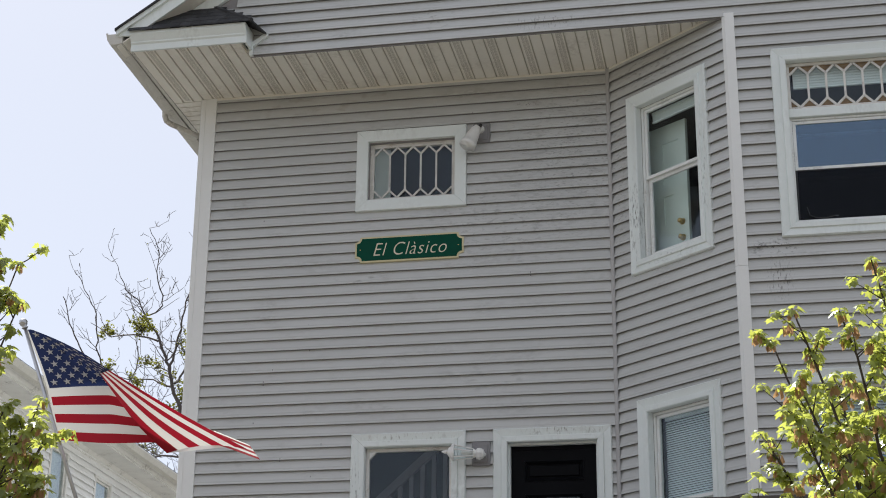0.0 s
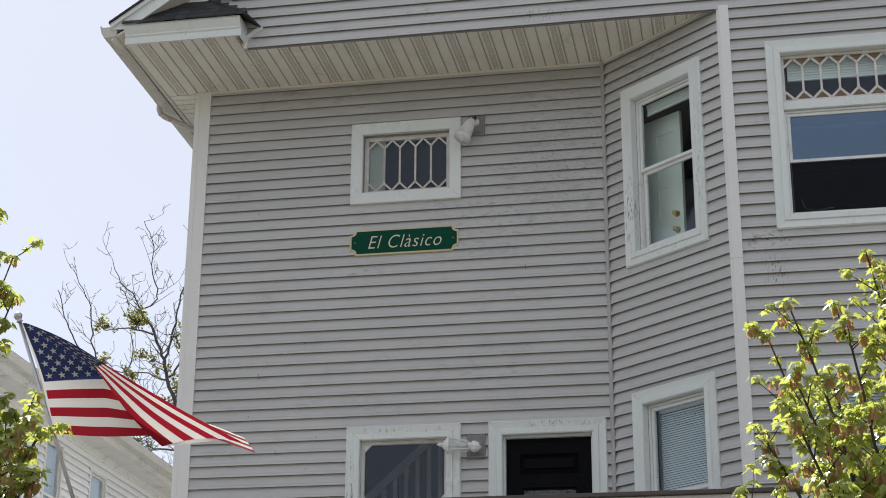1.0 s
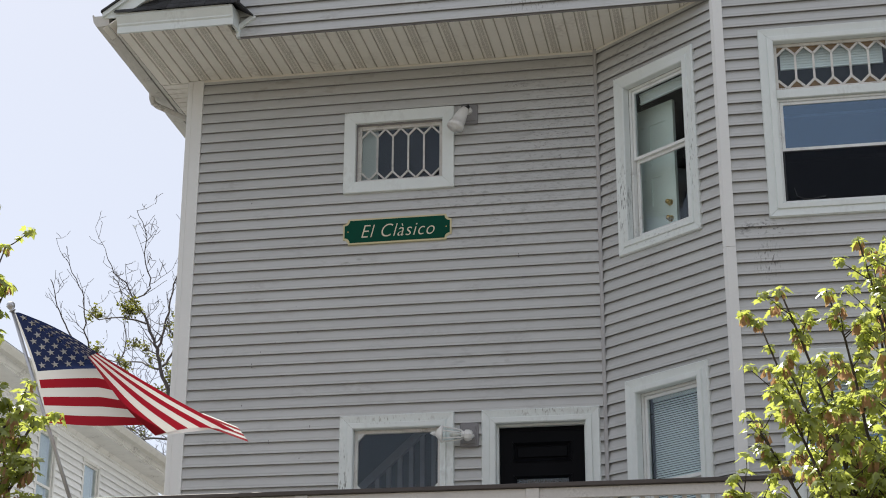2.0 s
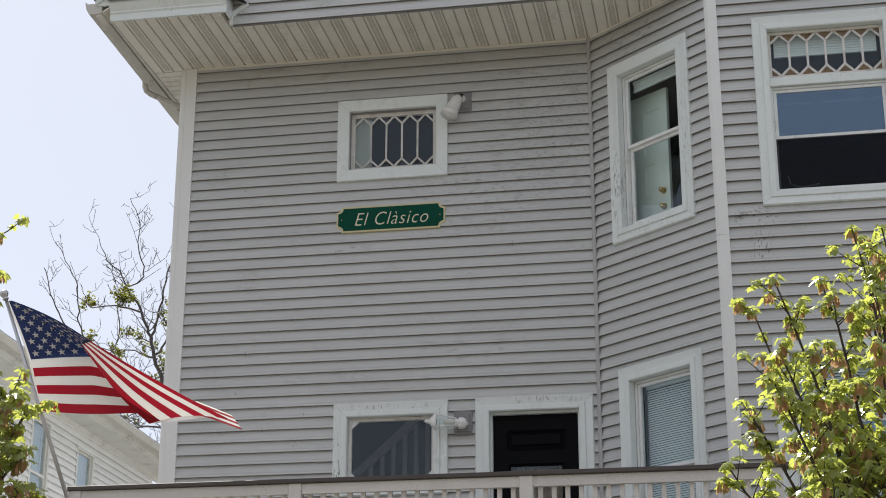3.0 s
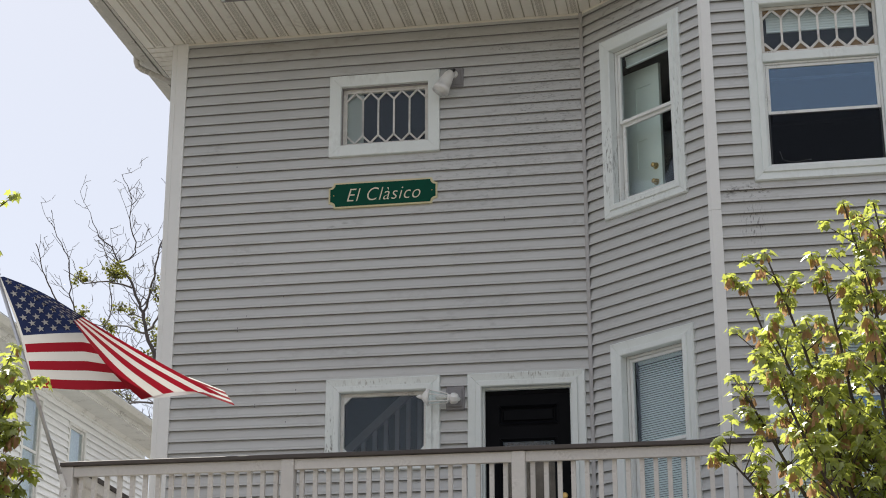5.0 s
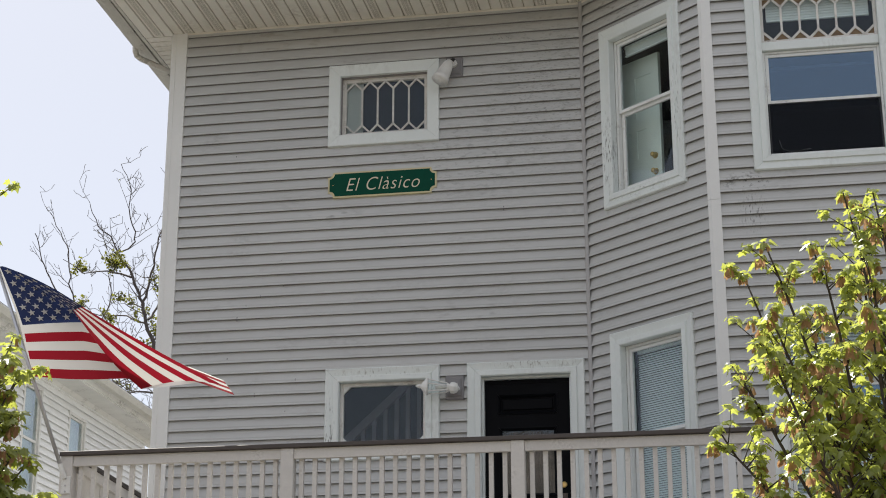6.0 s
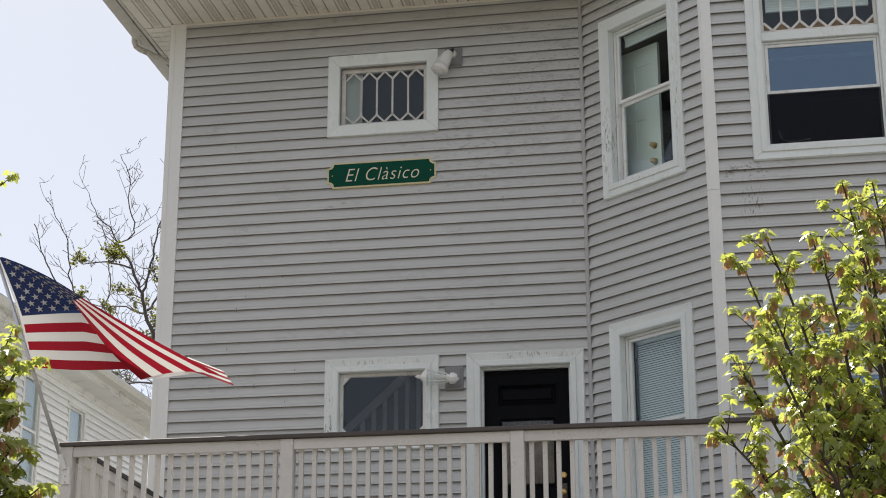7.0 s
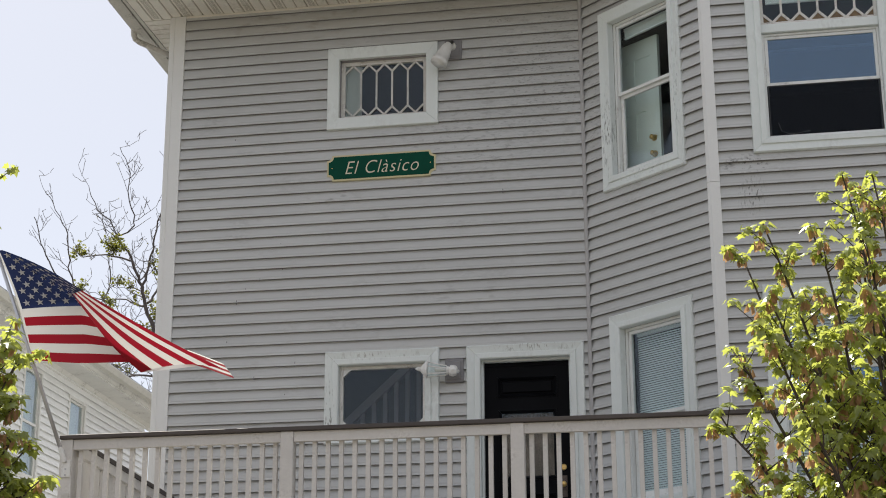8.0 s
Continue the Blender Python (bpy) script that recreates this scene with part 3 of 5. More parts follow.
# ---------------------------------------------------------------- windows and door
def leaded(parent, u0, u1, z0, z1, y, n, name="came", amber=True, w=0.013):
    """Pointed lights between cames: uprights with a V at both ends."""
    step = (u1 - u0) / n
    tip = min(0.085, step * 0.72)
    for i in range(n + 1):
        u = u0 + i * step
        s = Solid()
        if 0 < i < n:
            s.box(u - w / 2, u + w / 2, y - 0.011, y + 0.004, z0 + tip, z1 - tip)
        for (zt, zb) in ((z1, z1 - tip), (z0, z0 + tip)):
            for sg in (-1, 1):
                um = u + sg * step / 2
                if not (u0 - 1e-6 <= um <= u1 + 1e-6):
                    continue
                d = Vector((um - u, 0, zt - zb)).normalized()
                nrm = Vector((-d.z, 0, d.x)) * w * 0.5
                a, b = Vector((u, 0, zb)), Vector((um, 0, zt))
                q = [a + nrm, b + nrm, b - nrm, a - nrm]
                s.add([(p.x, y - 0.012, p.z) for p in q] + [(p.x, y + 0.003, p.z) for p in q],
                      [(0, 1, 2, 3), (7, 6, 5, 4), (0, 4, 5, 1), (1, 5, 6, 2), (2, 6, 7, 3), (3, 7, 4, 0)])
        part(name, s, M_CAME, parent)
        if amber:
            for (zt, zb) in ((z1, z1 - tip), (z0, z0 + tip)):
                a, b = max(u0, u - step / 2), min(u1, u + step / 2)
                part("corner_light", Solid().prism([(a, zt), (b, zt), (u, zb)], "y", y + 0.001, y + 0.003), M_AMBER, parent)


def inside(f, w=0.14):
    return (f[0] + w, f[1] - w, f[2] + w, f[3] - w)


def window(name, m, f, label):
    return thing(name, m, label, "window", kind="structure")


# small leaded window
w1 = window("window_1", WALL_A, F_TRANSOM, "small wide leaded window in a white mitred casing")
mitred(w1, *F_TRANSOM, profile=[(0.0, 0.0), (0.0, -0.046), (0.006, -0.050), (0.118, -0.044), (0.124, -0.040), (0.124, 0.05)])
a, b, c, d = inside(F_TRANSOM, 0.126)
bars(w1, a, b, c, d, 0.045, 0.045, 0.095, M_WOODSASH)
leaded(w1, a + 0.045, b - 0.045, c + 0.045, d - 0.045, 0.062, 5, amber=False, w=0.018)
pane(w1, a + 0.04, b - 0.04, c + 0.04, d - 0.04, 0.066)
sheer = Solid().box(a + 0.04, a + 0.215, 0.10, 0.104, c, d)
tagged(part("window_sheer", sheer, M_CURTAIN), "strip of pale sheer behind the leaded glass", "curtain").matrix_basis = WALL_A

# lower window with cut corners
w2 = window("window_2", WALL_A, F_LOWER, "large window with cut glass corners in a white chipped casing")
mitred(w2, *F_LOWER, mat=M_TRIM_CHIPPED)
a, b, c, d = inside(F_LOWER)
bars(w2, a, b, c, d, 0.035, 0.03, 0.075, M_WOODSASH)
for (cu, cz, su, sz) in ((a, c, 1, 1), (b, c, -1, 1), (a, d, 1, -1), (b, d, -1, -1)):
    u, z = cu + su * 0.033, cz + sz * 0.033
    part("corner_fillet", Solid().prism([(u, z), (u + su * 0.075, z), (u, z + sz * 0.075)], "y", 0.036, 0.07), M_SASH, w2)
pane(w2, a + 0.03, b - 0.03, c + 0.03, d - 0.03, 0.055)

# entrance door
d1 = thing("door_1", WALL_A, "black panelled entrance door with a shaded glass light, shut", "door", kind="structure")
mitred(d1, *F_DOOR, mat=M_TRIM_CHIPPED, names=("casing_sill", "casing_head", "casing_jamb"))
a, b, c, d = inside(F_DOOR)
s = Solid().box(a, a + 0.02, 0.03, 0.15, FLOOR, d).box(b - 0.02, b, 0.03, 0.15, FLOOR, d).box(a + 0.02, b - 0.02, 0.03, 0.15, d - 0.02, d)
part("door_frame", s, M_TRIM, d1)
a, b, d = a + 0.022, b - 0.022, d - 0.06
H = [(a + 0.12, b - 0.12, d - 0.31, d - 0.10), (a + 0.13, b - 0.13, d - 1.12, d - 0.43), (a + 0.14, b - 0.14, FLOOR + 0.2, d - 1.25)]
leaf = part("door_leaf", slab(Solid(), a, b, FLOOR + 0.01, d, H, 0.085, 0.13), M_BLACK, d1)
part("head_board", Solid().box(a, b, 0.08, 0.14, d + 0.002, d + 0.045), M_BLACK, d1)
for i, h in enumerate(H):
    mitred(leaf, h[0] + 0.001, h[1] - 0.001, h[2] + 0.001, h[3] - 0.001, [(0, 0.128), (0, 0.078), (0.012, 0.074), (0.035, 0.098), (0.035, 0.128)], M_BLACK,
           ("panel_mould", "panel_mould", "panel_mould"))
    if i != 1:
        part("panel", Solid().box(h[0] + 0.05, h[1] - 0.05, 0.092, 0.11, h[2] + 0.05, h[3] - 0.05), M_BLACK, leaf, bevel=0.008)
        part("panel_back", Solid().box(h[0] + 0.03, h[1] - 0.03, 0.111, 0.125, h[2] + 0.03, h[3] - 0.03), M_BLACK, leaf)
h = H[1]
g = pane(leaf, h[0] + 0.03, h[1] - 0.03, h[2] + 0.03, h[3] - 0.03, 0.105)
s = Solid()
nf = 26
top = [(h[0] + 0.035 + (h[1] - h[0] - 0.07) * i / nf, 0.15 + 0.008 * math.sin(i * 1.9) + 0.005 * math.sin(i * 0.7)) for i in range(nf + 1)]
s.add([(p[0], p[1], h[2] + 0.02) for p in top] + [(p[0], p[1] + 0.002, h[3] - 0.02) for p in top],
      [(i, i + 1, i + nf + 2, i + nf + 1) for i in range(nf)])
part("shade_cloth", s, M_BROWN, leaf, "creased brown cloth behind the glass", smooth=True)
KX = b - 0.075
part("deadbolt", Solid().tube([(KX, 0.086, -4.98), (KX, 0.072, -4.98), (KX, 0.066, -4.98)], [0.030, 0.030, 0.022], 16), M_BRASS, leaf, "brass deadbolt")
part("lock_plate", Solid().box(KX - 0.032, KX + 0.032, 0.078, 0.086, -5.27, -5.06), M_BROWN, leaf, bevel=0.003)
part("door_knob", Solid().tube([(KX, 0.078, -5.15), (KX, 0.05, -5.15), (KX, 0.035, -5.15), (KX, 0.018, -5.15), (KX, 0.01, -5.15)],
                               [0.013, 0.013, 0.03, 0.03, 0.012], 14), M_BRASS, leaf, "brass knob", smooth=True)


def double_hung(name, m, f, label, y=0.045, meet=None):
    """Two sashes in a frame inside the casing."""
    w = window(name, m, f, label)
    mitred(w, *f, mat=M_TRIM_BAY)
    a, b, c, d = inside(f)
    bars(w, a, b, c, d, 0.028, 0.032, 0.12, M_SASH, "window_frame")
    a, b, c, d = a + 0.030, b - 0.030, c + 0.030, d - 0.030
    mid = meet if meet is not None else (c + d) / 2
    up = bars(w, a, b, mid, d, 0.032, y, y + 0.03, M_SASH, "upper_sash", 0.034)
    pane(up, a + 0.03, b - 0.03, mid + 0.03, d - 0.03, y + 0.014)
    low = bars(w, a + 0.004, b - 0.004, c, mid + 0.006, 0.038, y + 0.032, y + 0.062, M_SASH, "lower_sash", 0.05)
    pane(low, a + 0.04, b - 0.04, c + 0.04, mid - 0.03, y + 0.045)
    return w, (a, b, c, d, mid)


w3, r3 = double_hung("window_3", WALL_BAY, F_BAYUP, "tall sash window with a worn white casing and raised blind", meet=-1.33)
w4, r4 = double_hung("window_4", WALL_BAY, F_BAYLOW, "tall sash window with its white blind let down", meet=-4.62)
# big window of the projecting wall: leaded light over two sashes
for nm, f, lab in (("window_5", F_BIG, "wide sash window under a leaded top light"),
                   ("window_6", F_BIGLOW, "wide lower sash window under a leaded top light, behind the young maple")):
    w = window(nm, WALL_B, f, lab)
    mitred(w, *f)
    a, b, c, d = inside(f)
    top = d - 0.49
    tr = bars(w, a, b, top, d, 0.030, 0.03, 0.075, M_WOODSASH, "top_light")
    leaded(tr, a + 0.03, b - 0.03, top + 0.03, d - 0.03, 0.05, 6, w=0.021)
    pane(tr, a + 0.03, b - 0.03, top + 0.03, d - 0.03, 0.056)
    part("mullion", Solid().box(a, b, -0.004, 0.11, top - 0.088, top - 0.002), M_TRIM, w, bevel=0.004)
    e0, e1, e2, e3 = a, b, c, top - 0.091
    bars(w, e0, e1, e2, e3, 0.022, 0.030, 0.11, M_SASH, "window_frame")
    e0, e1, e2, e3 = e0 + 0.024, e1 - 0.024, e2 + 0.024, e3 - 0.024
    mid = f[3] - 1.245
    up = bars(w, e0, e1, mid, e3, 0.030, 0.040, 0.068, M_SASH, "upper_sash")
    pane(up, e0 + 0.03, e1 - 0.03, mid + 0.03, e3 - 0.03, 0.053, M_COATED)
    if nm == "window_5":
        low = bars(w, e0 + 0.003, e1 - 0.003, mid - 0.10, e3 - 0.12, 0.034, 0.075, 0.10, M_RUBBER, "lower_sash")
        sc = bars(w, e0 + 0.003, e1 - 0.003, e2, mid + 0.004, 0.014, 0.043, 0.056, M_RUBBER, "screen_frame")
        pane(sc, e0 + 0.015, e1 - 0.015, e2 + 0.014, mid - 0.01, 0.050, M_SCREEN, "screen")
        part("sill_strip", Solid().box(e0, e1, 0.028, 0.042, e2 - 0.001, e2 + 0.014), M_SASH, w)
    else:
        low = bars(w, e0 + 0.003, e1 - 0.003, e2, mid + 0.004, 0.034, 0.075, 0.10, M_SASH, "lower_sash", 0.05)
        pane(low, e0 + 0.03, e1 - 0.03, e2 + 0.04, mid - 0.03, 0.088)


def blind(name, m, u0, u1, z0, z1, y, pitch, label, tilt=0.011):
    """A venetian blind: head rail, bottom rail and tilted slats."""
    bl = thing(name, m, label, "blind")
    part("head_rail", Solid().box(u0, u1, y - 0.016, y + 0.016, z1 - 0.03, z1), M_BLIND, bl)
    part("bottom_rail", Solid().box(u0, u1, y - 0.012, y + 0.012, z0, z0 + 0.014), M_BLIND, bl)
    n = int((z1 - 0.04 - z0) / pitch)
    h = pitch * 0.52
    sl = Solid().add([(u0, -tilt, -h), (u1, -tilt, -h), (u1, -0.003, 0), (u0, -0.003, 0), (u1, tilt, h), (u0, tilt, h)],
                     [(0, 1, 2, 3), (3, 2, 4, 5)])
    first = part("slat", sl, M_BLIND, bl)
    first.matrix_basis = pose(0, y, z0 + 0.03)
    for i in range(1, n):
        again("slat", first, bl, pose(0, y, z0 + 0.03 + i * pitch))
    return bl


blind("window_blind", WALL_BAY, r4[0] + 0.02, r4[1] - 0.02, r4[2] - 0.0, r4[3] - 0.01, 0.155, 0.022, "white venetian blind let down behind the sash window")
blind("window_blind", WALL_BAY, r3[0] + 0.02, r3[1] - 0.02, r3[3] - 0.12, r3[3] - 0.005, 0.155, 0.012, "white venetian blind drawn up under the window head", -0.008)
blind("window_blind", WALL_B, F_BIG[0] + 0.2, F_BIG[1] - 0.2, -0.77, -0.46, 0.12, 0.028, "pale venetian blind bunched behind the leaded top light", -0.008)
blind("window_blind", WALL_B, F_BIGLOW[0] + 0.2, F_BIGLOW[1] - 0.2, F_BIGLOW[2] + 0.2, F_BIGLOW[3] - 0.2, 0.16, 0.03, "pale venetian blind let down in the lower front window")

# open room door seen through the bay window
rd = thing("room_door", WALL_BAY @ pose(0.06, 0.30, -2.86, 0, 0, 3), "white panelled room door standing open by the window", "door")
PANELS = [(0.08, 0.30, 1.55, 2.0), (0.37, 0.58, 1.55, 2.0), (0.08, 0.30, 0.3, 1.42), (0.37, 0.50, 1.12, 1.42)]
dl = part("door_leaf", slab(Solid(), 0, 0.68, 0, 2.2, PANELS, 0, 0.036), M_ROOMDOOR, rd)
for q in PANELS:
    part("panel", Solid().box(q[0] - 0.001, q[1] + 0.001, 0.010, 0.03, q[2] - 0.001, q[3] + 0.001), M_ROOMDOOR, dl)
for zz in (0.93, 1.10):
    part("door_knob", Solid().tube([(0.60, 0, zz), (0.60, -0.012, zz), (0.60, -0.025, zz), (0.60, -0.04, zz), (0.60, -0.055, zz), (0.60, -0.062, zz)],
                                   [0.034, 0.032, 0.012, 0.024, 0.024, 0.01], 14), M_BRASS, dl, "brass knob", smooth=True)

# stair balustrade inside, behind the lower window
st = thing("stair_balustrade", WALL_A, "pale painted stair balustrade inside the hall", "balustrade")
RL = [(1.2, -4.70), (2.6, -3.44)]
hr = Solid()
hr.prism([(RL[0][0], RL[0][1]), (RL[1][0], RL[1][1]), (RL[1][0], RL[1][1] - 0.11), (RL[0][0], RL[0][1] - 0.11)], "y", 0.74, 0.81)
part("handrail", hr, M_ROOM, st)
for i in range(11):
    u = 1.22 + i * 0.118
    zt = RL[0][1] + (u - RL[0][0]) * 0.9 - 0.08
    part("baluster", Solid().box(u, u + 0.045, 0.76, 0.80, zt - 1.3, zt), M_ROOM, st)


# ---------------------------------------------------------------- porch railing
def railing(name, m, length, label, posts, pitch=0.111, top=0.922):
    """Cap rail, under rail, square balusters and posts."""
    r = thing(name, m, label, "railing")
    part("cap_rail", Solid().box(-0.06, length + 0.06, -0.075, 0.075, top - 0.035, top), M_CAP, r, "dark brown cap rail", bevel=0.004)
    edges = [(p + 0.055, q - 0.055) for p, q in zip(posts, posts[1:])]
    for p in posts:
        part("post", Solid().box(p - 0.055, p + 0.055, -0.055, 0.055, -0.10, top - 0.036), M_RAIL, r, bevel=0.004)
    bal = None
    for p, q in edges:
        part("top_rail", Solid().box(p + 0.001, q - 0.001, -0.042, -0.004, top - 0.125, top - 0.037), M_RAIL, r, bevel=0.003)
        part("bottom_rail", Solid().box(p + 0.001, q - 0.001, -0.035, 0.002, 0.08, 0.165), M_RAIL, r, bevel=0.003)
        n = max(2, round((q - p) / pitch))
        for i in range(n):
            u = p + (i + 0.5) * (q - p) / n
            if bal is None:
                bal = part("baluster", Solid().box(-0.019, 0.019, -0.002, 0.036, 0.10, top - 0.038), M_RAIL, r, bevel=0.002)
                bal.matrix_basis = pose(u, 0, 0)
            else:
                again("baluster", bal, r, pose(u, 0, 0))
    return r


porch_rail = railing("porch_railing", pose(0.0, PY + 0.05, Z0 + FLOOR), 5.9, "weathered white porch railing with a dark cap", [0.0, 1.935, 3.865, 5.85])
# closed side panel of the porch, its cap falling a little to the house
sp = thing("porch_side_panel", pose(0.045, PY + 0.1, Z0 + FLOOR), "weathered boarded side panel of the porch with a dark cap", "railing")
L = 2.36
T0, T1 = 0.88, 0.76


def sloped(x0, x1, za0, za1, zb0, zb1):
    return Solid().add([(x0, 0, za0), (x1, 0, za0), (x1, 0, za1), (x0, 0, za1), (x0, L, zb0), (x1, L, zb0), (x1, L, zb1), (x0, L, zb1)],
                       [(0, 1, 2, 3), (4, 7, 6, 5), (0, 4, 5, 1), (1, 5, 6, 2), (2, 6, 7, 3), (3, 7, 4, 0)])


part("cap_rail", sloped(-0.06, 0.07, T0 - 0.035, T0, T1 - 0.035, T1), M_CAP, sp, "dark brown cap rail")
part("top_rail", sloped(0.014, 0.05, T0 - 0.125, T0 - 0.037, T1 - 0.125, T1 - 0.037), M_RAIL, sp)
nb = 22
for i in range(nb):
    y0, y1 = i * L / nb, (i + 1) * L / nb - 0.006
    zt = T0 - 0.04 + (T1 - T0) * (i + 1) / nb
    part("board", Solid().box(-0.012, 0.012 + 0.004 * (i % 2), y0, y1, 0.02, zt), M_RAIL, sp)

# ---------------------------------------------------------------- sign and lamps
SU0, SU1, SZ0, SZ1 = 1.606, 2.751, -1.9544, -1.6757
sign = thing("house_sign", pose((SU0 + SU1) / 2, -0.022, Z0 + (SZ0 + SZ1) / 2), "dark green painted house sign with cream border and lettering", "sign")


def notched(w, h, r):
    out = []
    for cx, cz, a0 in ((w, h, 270), (-w, h, 360), (-w, -h, 90), (w, -h, 180)):
        for i in range(6):
            a = radians(a0 - i * 18)
            out.append((cx + r * math.cos(a), cz + r * math.sin(a)))
    return out


HW, HH = (SU1 - SU0) / 2, (SZ1 - SZ0) / 2
part("board", Solid().prism(notched(HW, HH, 0.055), "y", -0.012, 0.018), M_GOLD, sign, "cream routed border")
part("field", Solid().prism(notched(HW - 0.018, HH - 0.018, 0.055), "y", -0.0155, -0.012), M_GREEN, sign, "dark green field")
for sx in (-1, 1):
    part("screw", Solid().tube([(sx * (HW - 0.055), -0.0155, 0), (sx * (HW - 0.055), -0.018, 0)], [0.006, 0.005], 8), M_BRASS, sign)


def lettering(body, size, parent, m, mat, shear=0.30, width=0.88, extrude=0.0015):
    """Raised italic letters, each a part of its own."""
    cu = bpy.data.curves.new("lettering", "FONT")
    cu.body, cu.size, cu.shear, cu.extrude = body, size, shear, extrude
    cu.align_x, cu.align_y = "CENTER", "CENTER"
    cu.space_character, cu.offset = 1.10, -0.0024
    tmp = new("lettering_shape", cu)
    bpy.context.view_layer.update()
    me = bpy.data.meshes.new_from_object(tmp.evaluated_get(bpy.context.evaluated_depsgraph_get()))
    bpy.data.objects.remove(tmp)
    bm = bmesh.new()
    bm.from_mesh(me)
    bmesh.ops.remove_doubles(bm, verts=bm.verts[:], dist=1e-6)
    bm.verts.index_update()
    seen, letters = set(), []
    for v in bm.verts:
        if v.index in seen:
            continue
        stack, found = [v], []
        seen.add(v.index)
        while stack:
            q = stack.pop()
            found.append(q)
            for e in q.link_edges:
                o = e.other_vert(q)
                if o.index not in seen:
                    seen.add(o.index)
                    stack.append(o)
        xs = [p.co.x - shear * p.co.y for p in found]
        lo, hi = min(xs), max(xs)
        for g in letters:        # a dot or accent joins the letter below it
            if min(hi, g[1]) - max(lo, g[0]) > 0.5 * min(hi - lo, g[1] - g[0]):
                g[0], g[1] = min(lo, g[0]), max(hi, g[1])
                g[2] += found
                break
        else:
            letters.append([lo, hi, found])
    for _, _, found in letters:
        at = {p.index: i for i, p in enumerate(found)}
        s = Solid().add([p.co for p in found], [tuple(at[p.index] for p in f.verts) for f in bm.faces if f.verts[0].index in at])
        part("letter", s, mat, parent).matrix_basis = m @ Matrix.Diagonal((width, 1, 1, 1))
    bm.free()


lettering("El Clàsico", 0.205, sign, pose(0.0, -0.017, -0.012, 90), M_LETTER, 0.30, 0.87)

# flood lamp above the sign
fl = thing("flood_lamp", pose(2.94, -0.024, Z0 - 0.58), "white bullet flood lamp on a grey block under the eave", "lamp")
part("mount_block", Solid().box(-0.09, 0.09, -0.018, 0.02, -0.11, 0.11), M_BLOCK, fl, "grey siding block", bevel=0.008)
part("mount_block_face", Solid().box(-0.065, 0.065, -0.028, -0.018, -0.082, 0.082), M_BLOCK, fl, bevel=0.005)
part("base", Solid().tube([(-0.01, -0.028, 0.03), (-0.01, -0.055, 0.03)], [0.045, 0.04], 16), M_WHITEMETAL, fl, smooth=False)
part("joint", Solid().tube([(-0.005, -0.05, 0.07), (-0.02, -0.09, 0.04), (-0.04, -0.12, 0.0)], [0.02, 0.022, 0.018], 10), M_RUBBER, fl, "black swivel joint")
s = Solid()
axis = Vector((-0.085, -0.05, -0.20)).normalized()
p0 = Vector((-0.030, -0.12, 0.015))
prof = [(-0.02, 0.012), (-0.008, 0.034), (0.04, 0.054), (0.13, 0.070), (0.200, 0.078), (0.203, 0.084), (0.258, 0.088), (0.260, 0.081), (0.238, 0.066), (0.238, 0.001)]
part("lamp_head", s.tube([p0 + axis * d for d, r in prof], [r for d, r in prof], 20), M_WHITEMETAL, fl, "white bullet shade", smooth=True)

# lantern beside the door, knocked over to the side
ln = thing("wall_lantern", pose(2.88, -0.024, Z0 - 4.005), "white coach lantern hanging sideways from a grey block", "lamp")
part("mount_block", Solid().box(-0.04, 0.145, -0.018, 0.02, -0.125, 0.115), M_BLOCK, ln, "grey siding block", bevel=0.008)
part("mount_block_face", Solid().box(-0.015, 0.12, -0.030, -0.018, -0.095, 0.085), M_BLOCK, ln, bevel=0.006)
part("backplate", Solid().tube([(0.04, -0.03, -0.005), (0.04, -0.045, -0.005), (0.04, -0.06, -0.005)], [0.05, 0.044, 0.02], 8), M_WHITEMETAL, ln)
ax = Vector((-1, -0.12, 0.06)).normalized()
q0 = Vector((0.105, -0.12, -0.035))
part("arm", Solid().tube([(0.04, -0.05, -0.005), (0.085, -0.075, -0.025), (0.10, -0.10, -0.035), (0.085, -0.12, -0.035)], [0.02, 0.018, 0.02, 0.026], 8), M_WHITEMETAL, ln, smooth=True)


def turned(name, prof, sides, mat, label="", smooth=False):
    return part(name, Solid().tube([q0 + ax * d for d, r in prof], [r for d, r in prof], sides), mat, ln, label, smooth)


turned("lantern_base", [(0.0, 0.02), (0.01, 0.045), (0.04, 0.058), (0.075, 0.055), (0.085, 0.036), (0.10, 0.044), (0.112, 0.044)], 8, M_WHITEMETAL)
side_v = ax.orthogonal().normalized()
up_v = ax.cross(side_v)
for i in range(6):
    a = 2 * math.pi * i / 6
    o = side_v * math.cos(a) + up_v * math.sin(a)
    part("rib", Solid().tube([q0 + ax * 0.11 + o * 0.044, q0 + ax * 0.295 + o * 0.074], [0.0065, 0.0065], 6), M_WHITEMETAL, ln)
turned("lantern_glass", [(0.113, 0.040), (0.293, 0.069)], 6, M_GLASS, "clear glass sides")
turned("lantern_cap", [(0.293, 0.082), (0.303, 0.088), (0.314, 0.080), (0.350, 0.040), (0.362, 0.016), (0.378, 0.022), (0.392, 0.016), (0.420, 0.003)], 12,
       M_WHITEMETAL, "white cap with a finial")
turned("bulb", [(0.112, 0.014), (0.14, 0.016), (0.175, 0.030), (0.21, 0.028), (0.23, 0.008)], 10, M_WHITEMETAL, smooth=True)

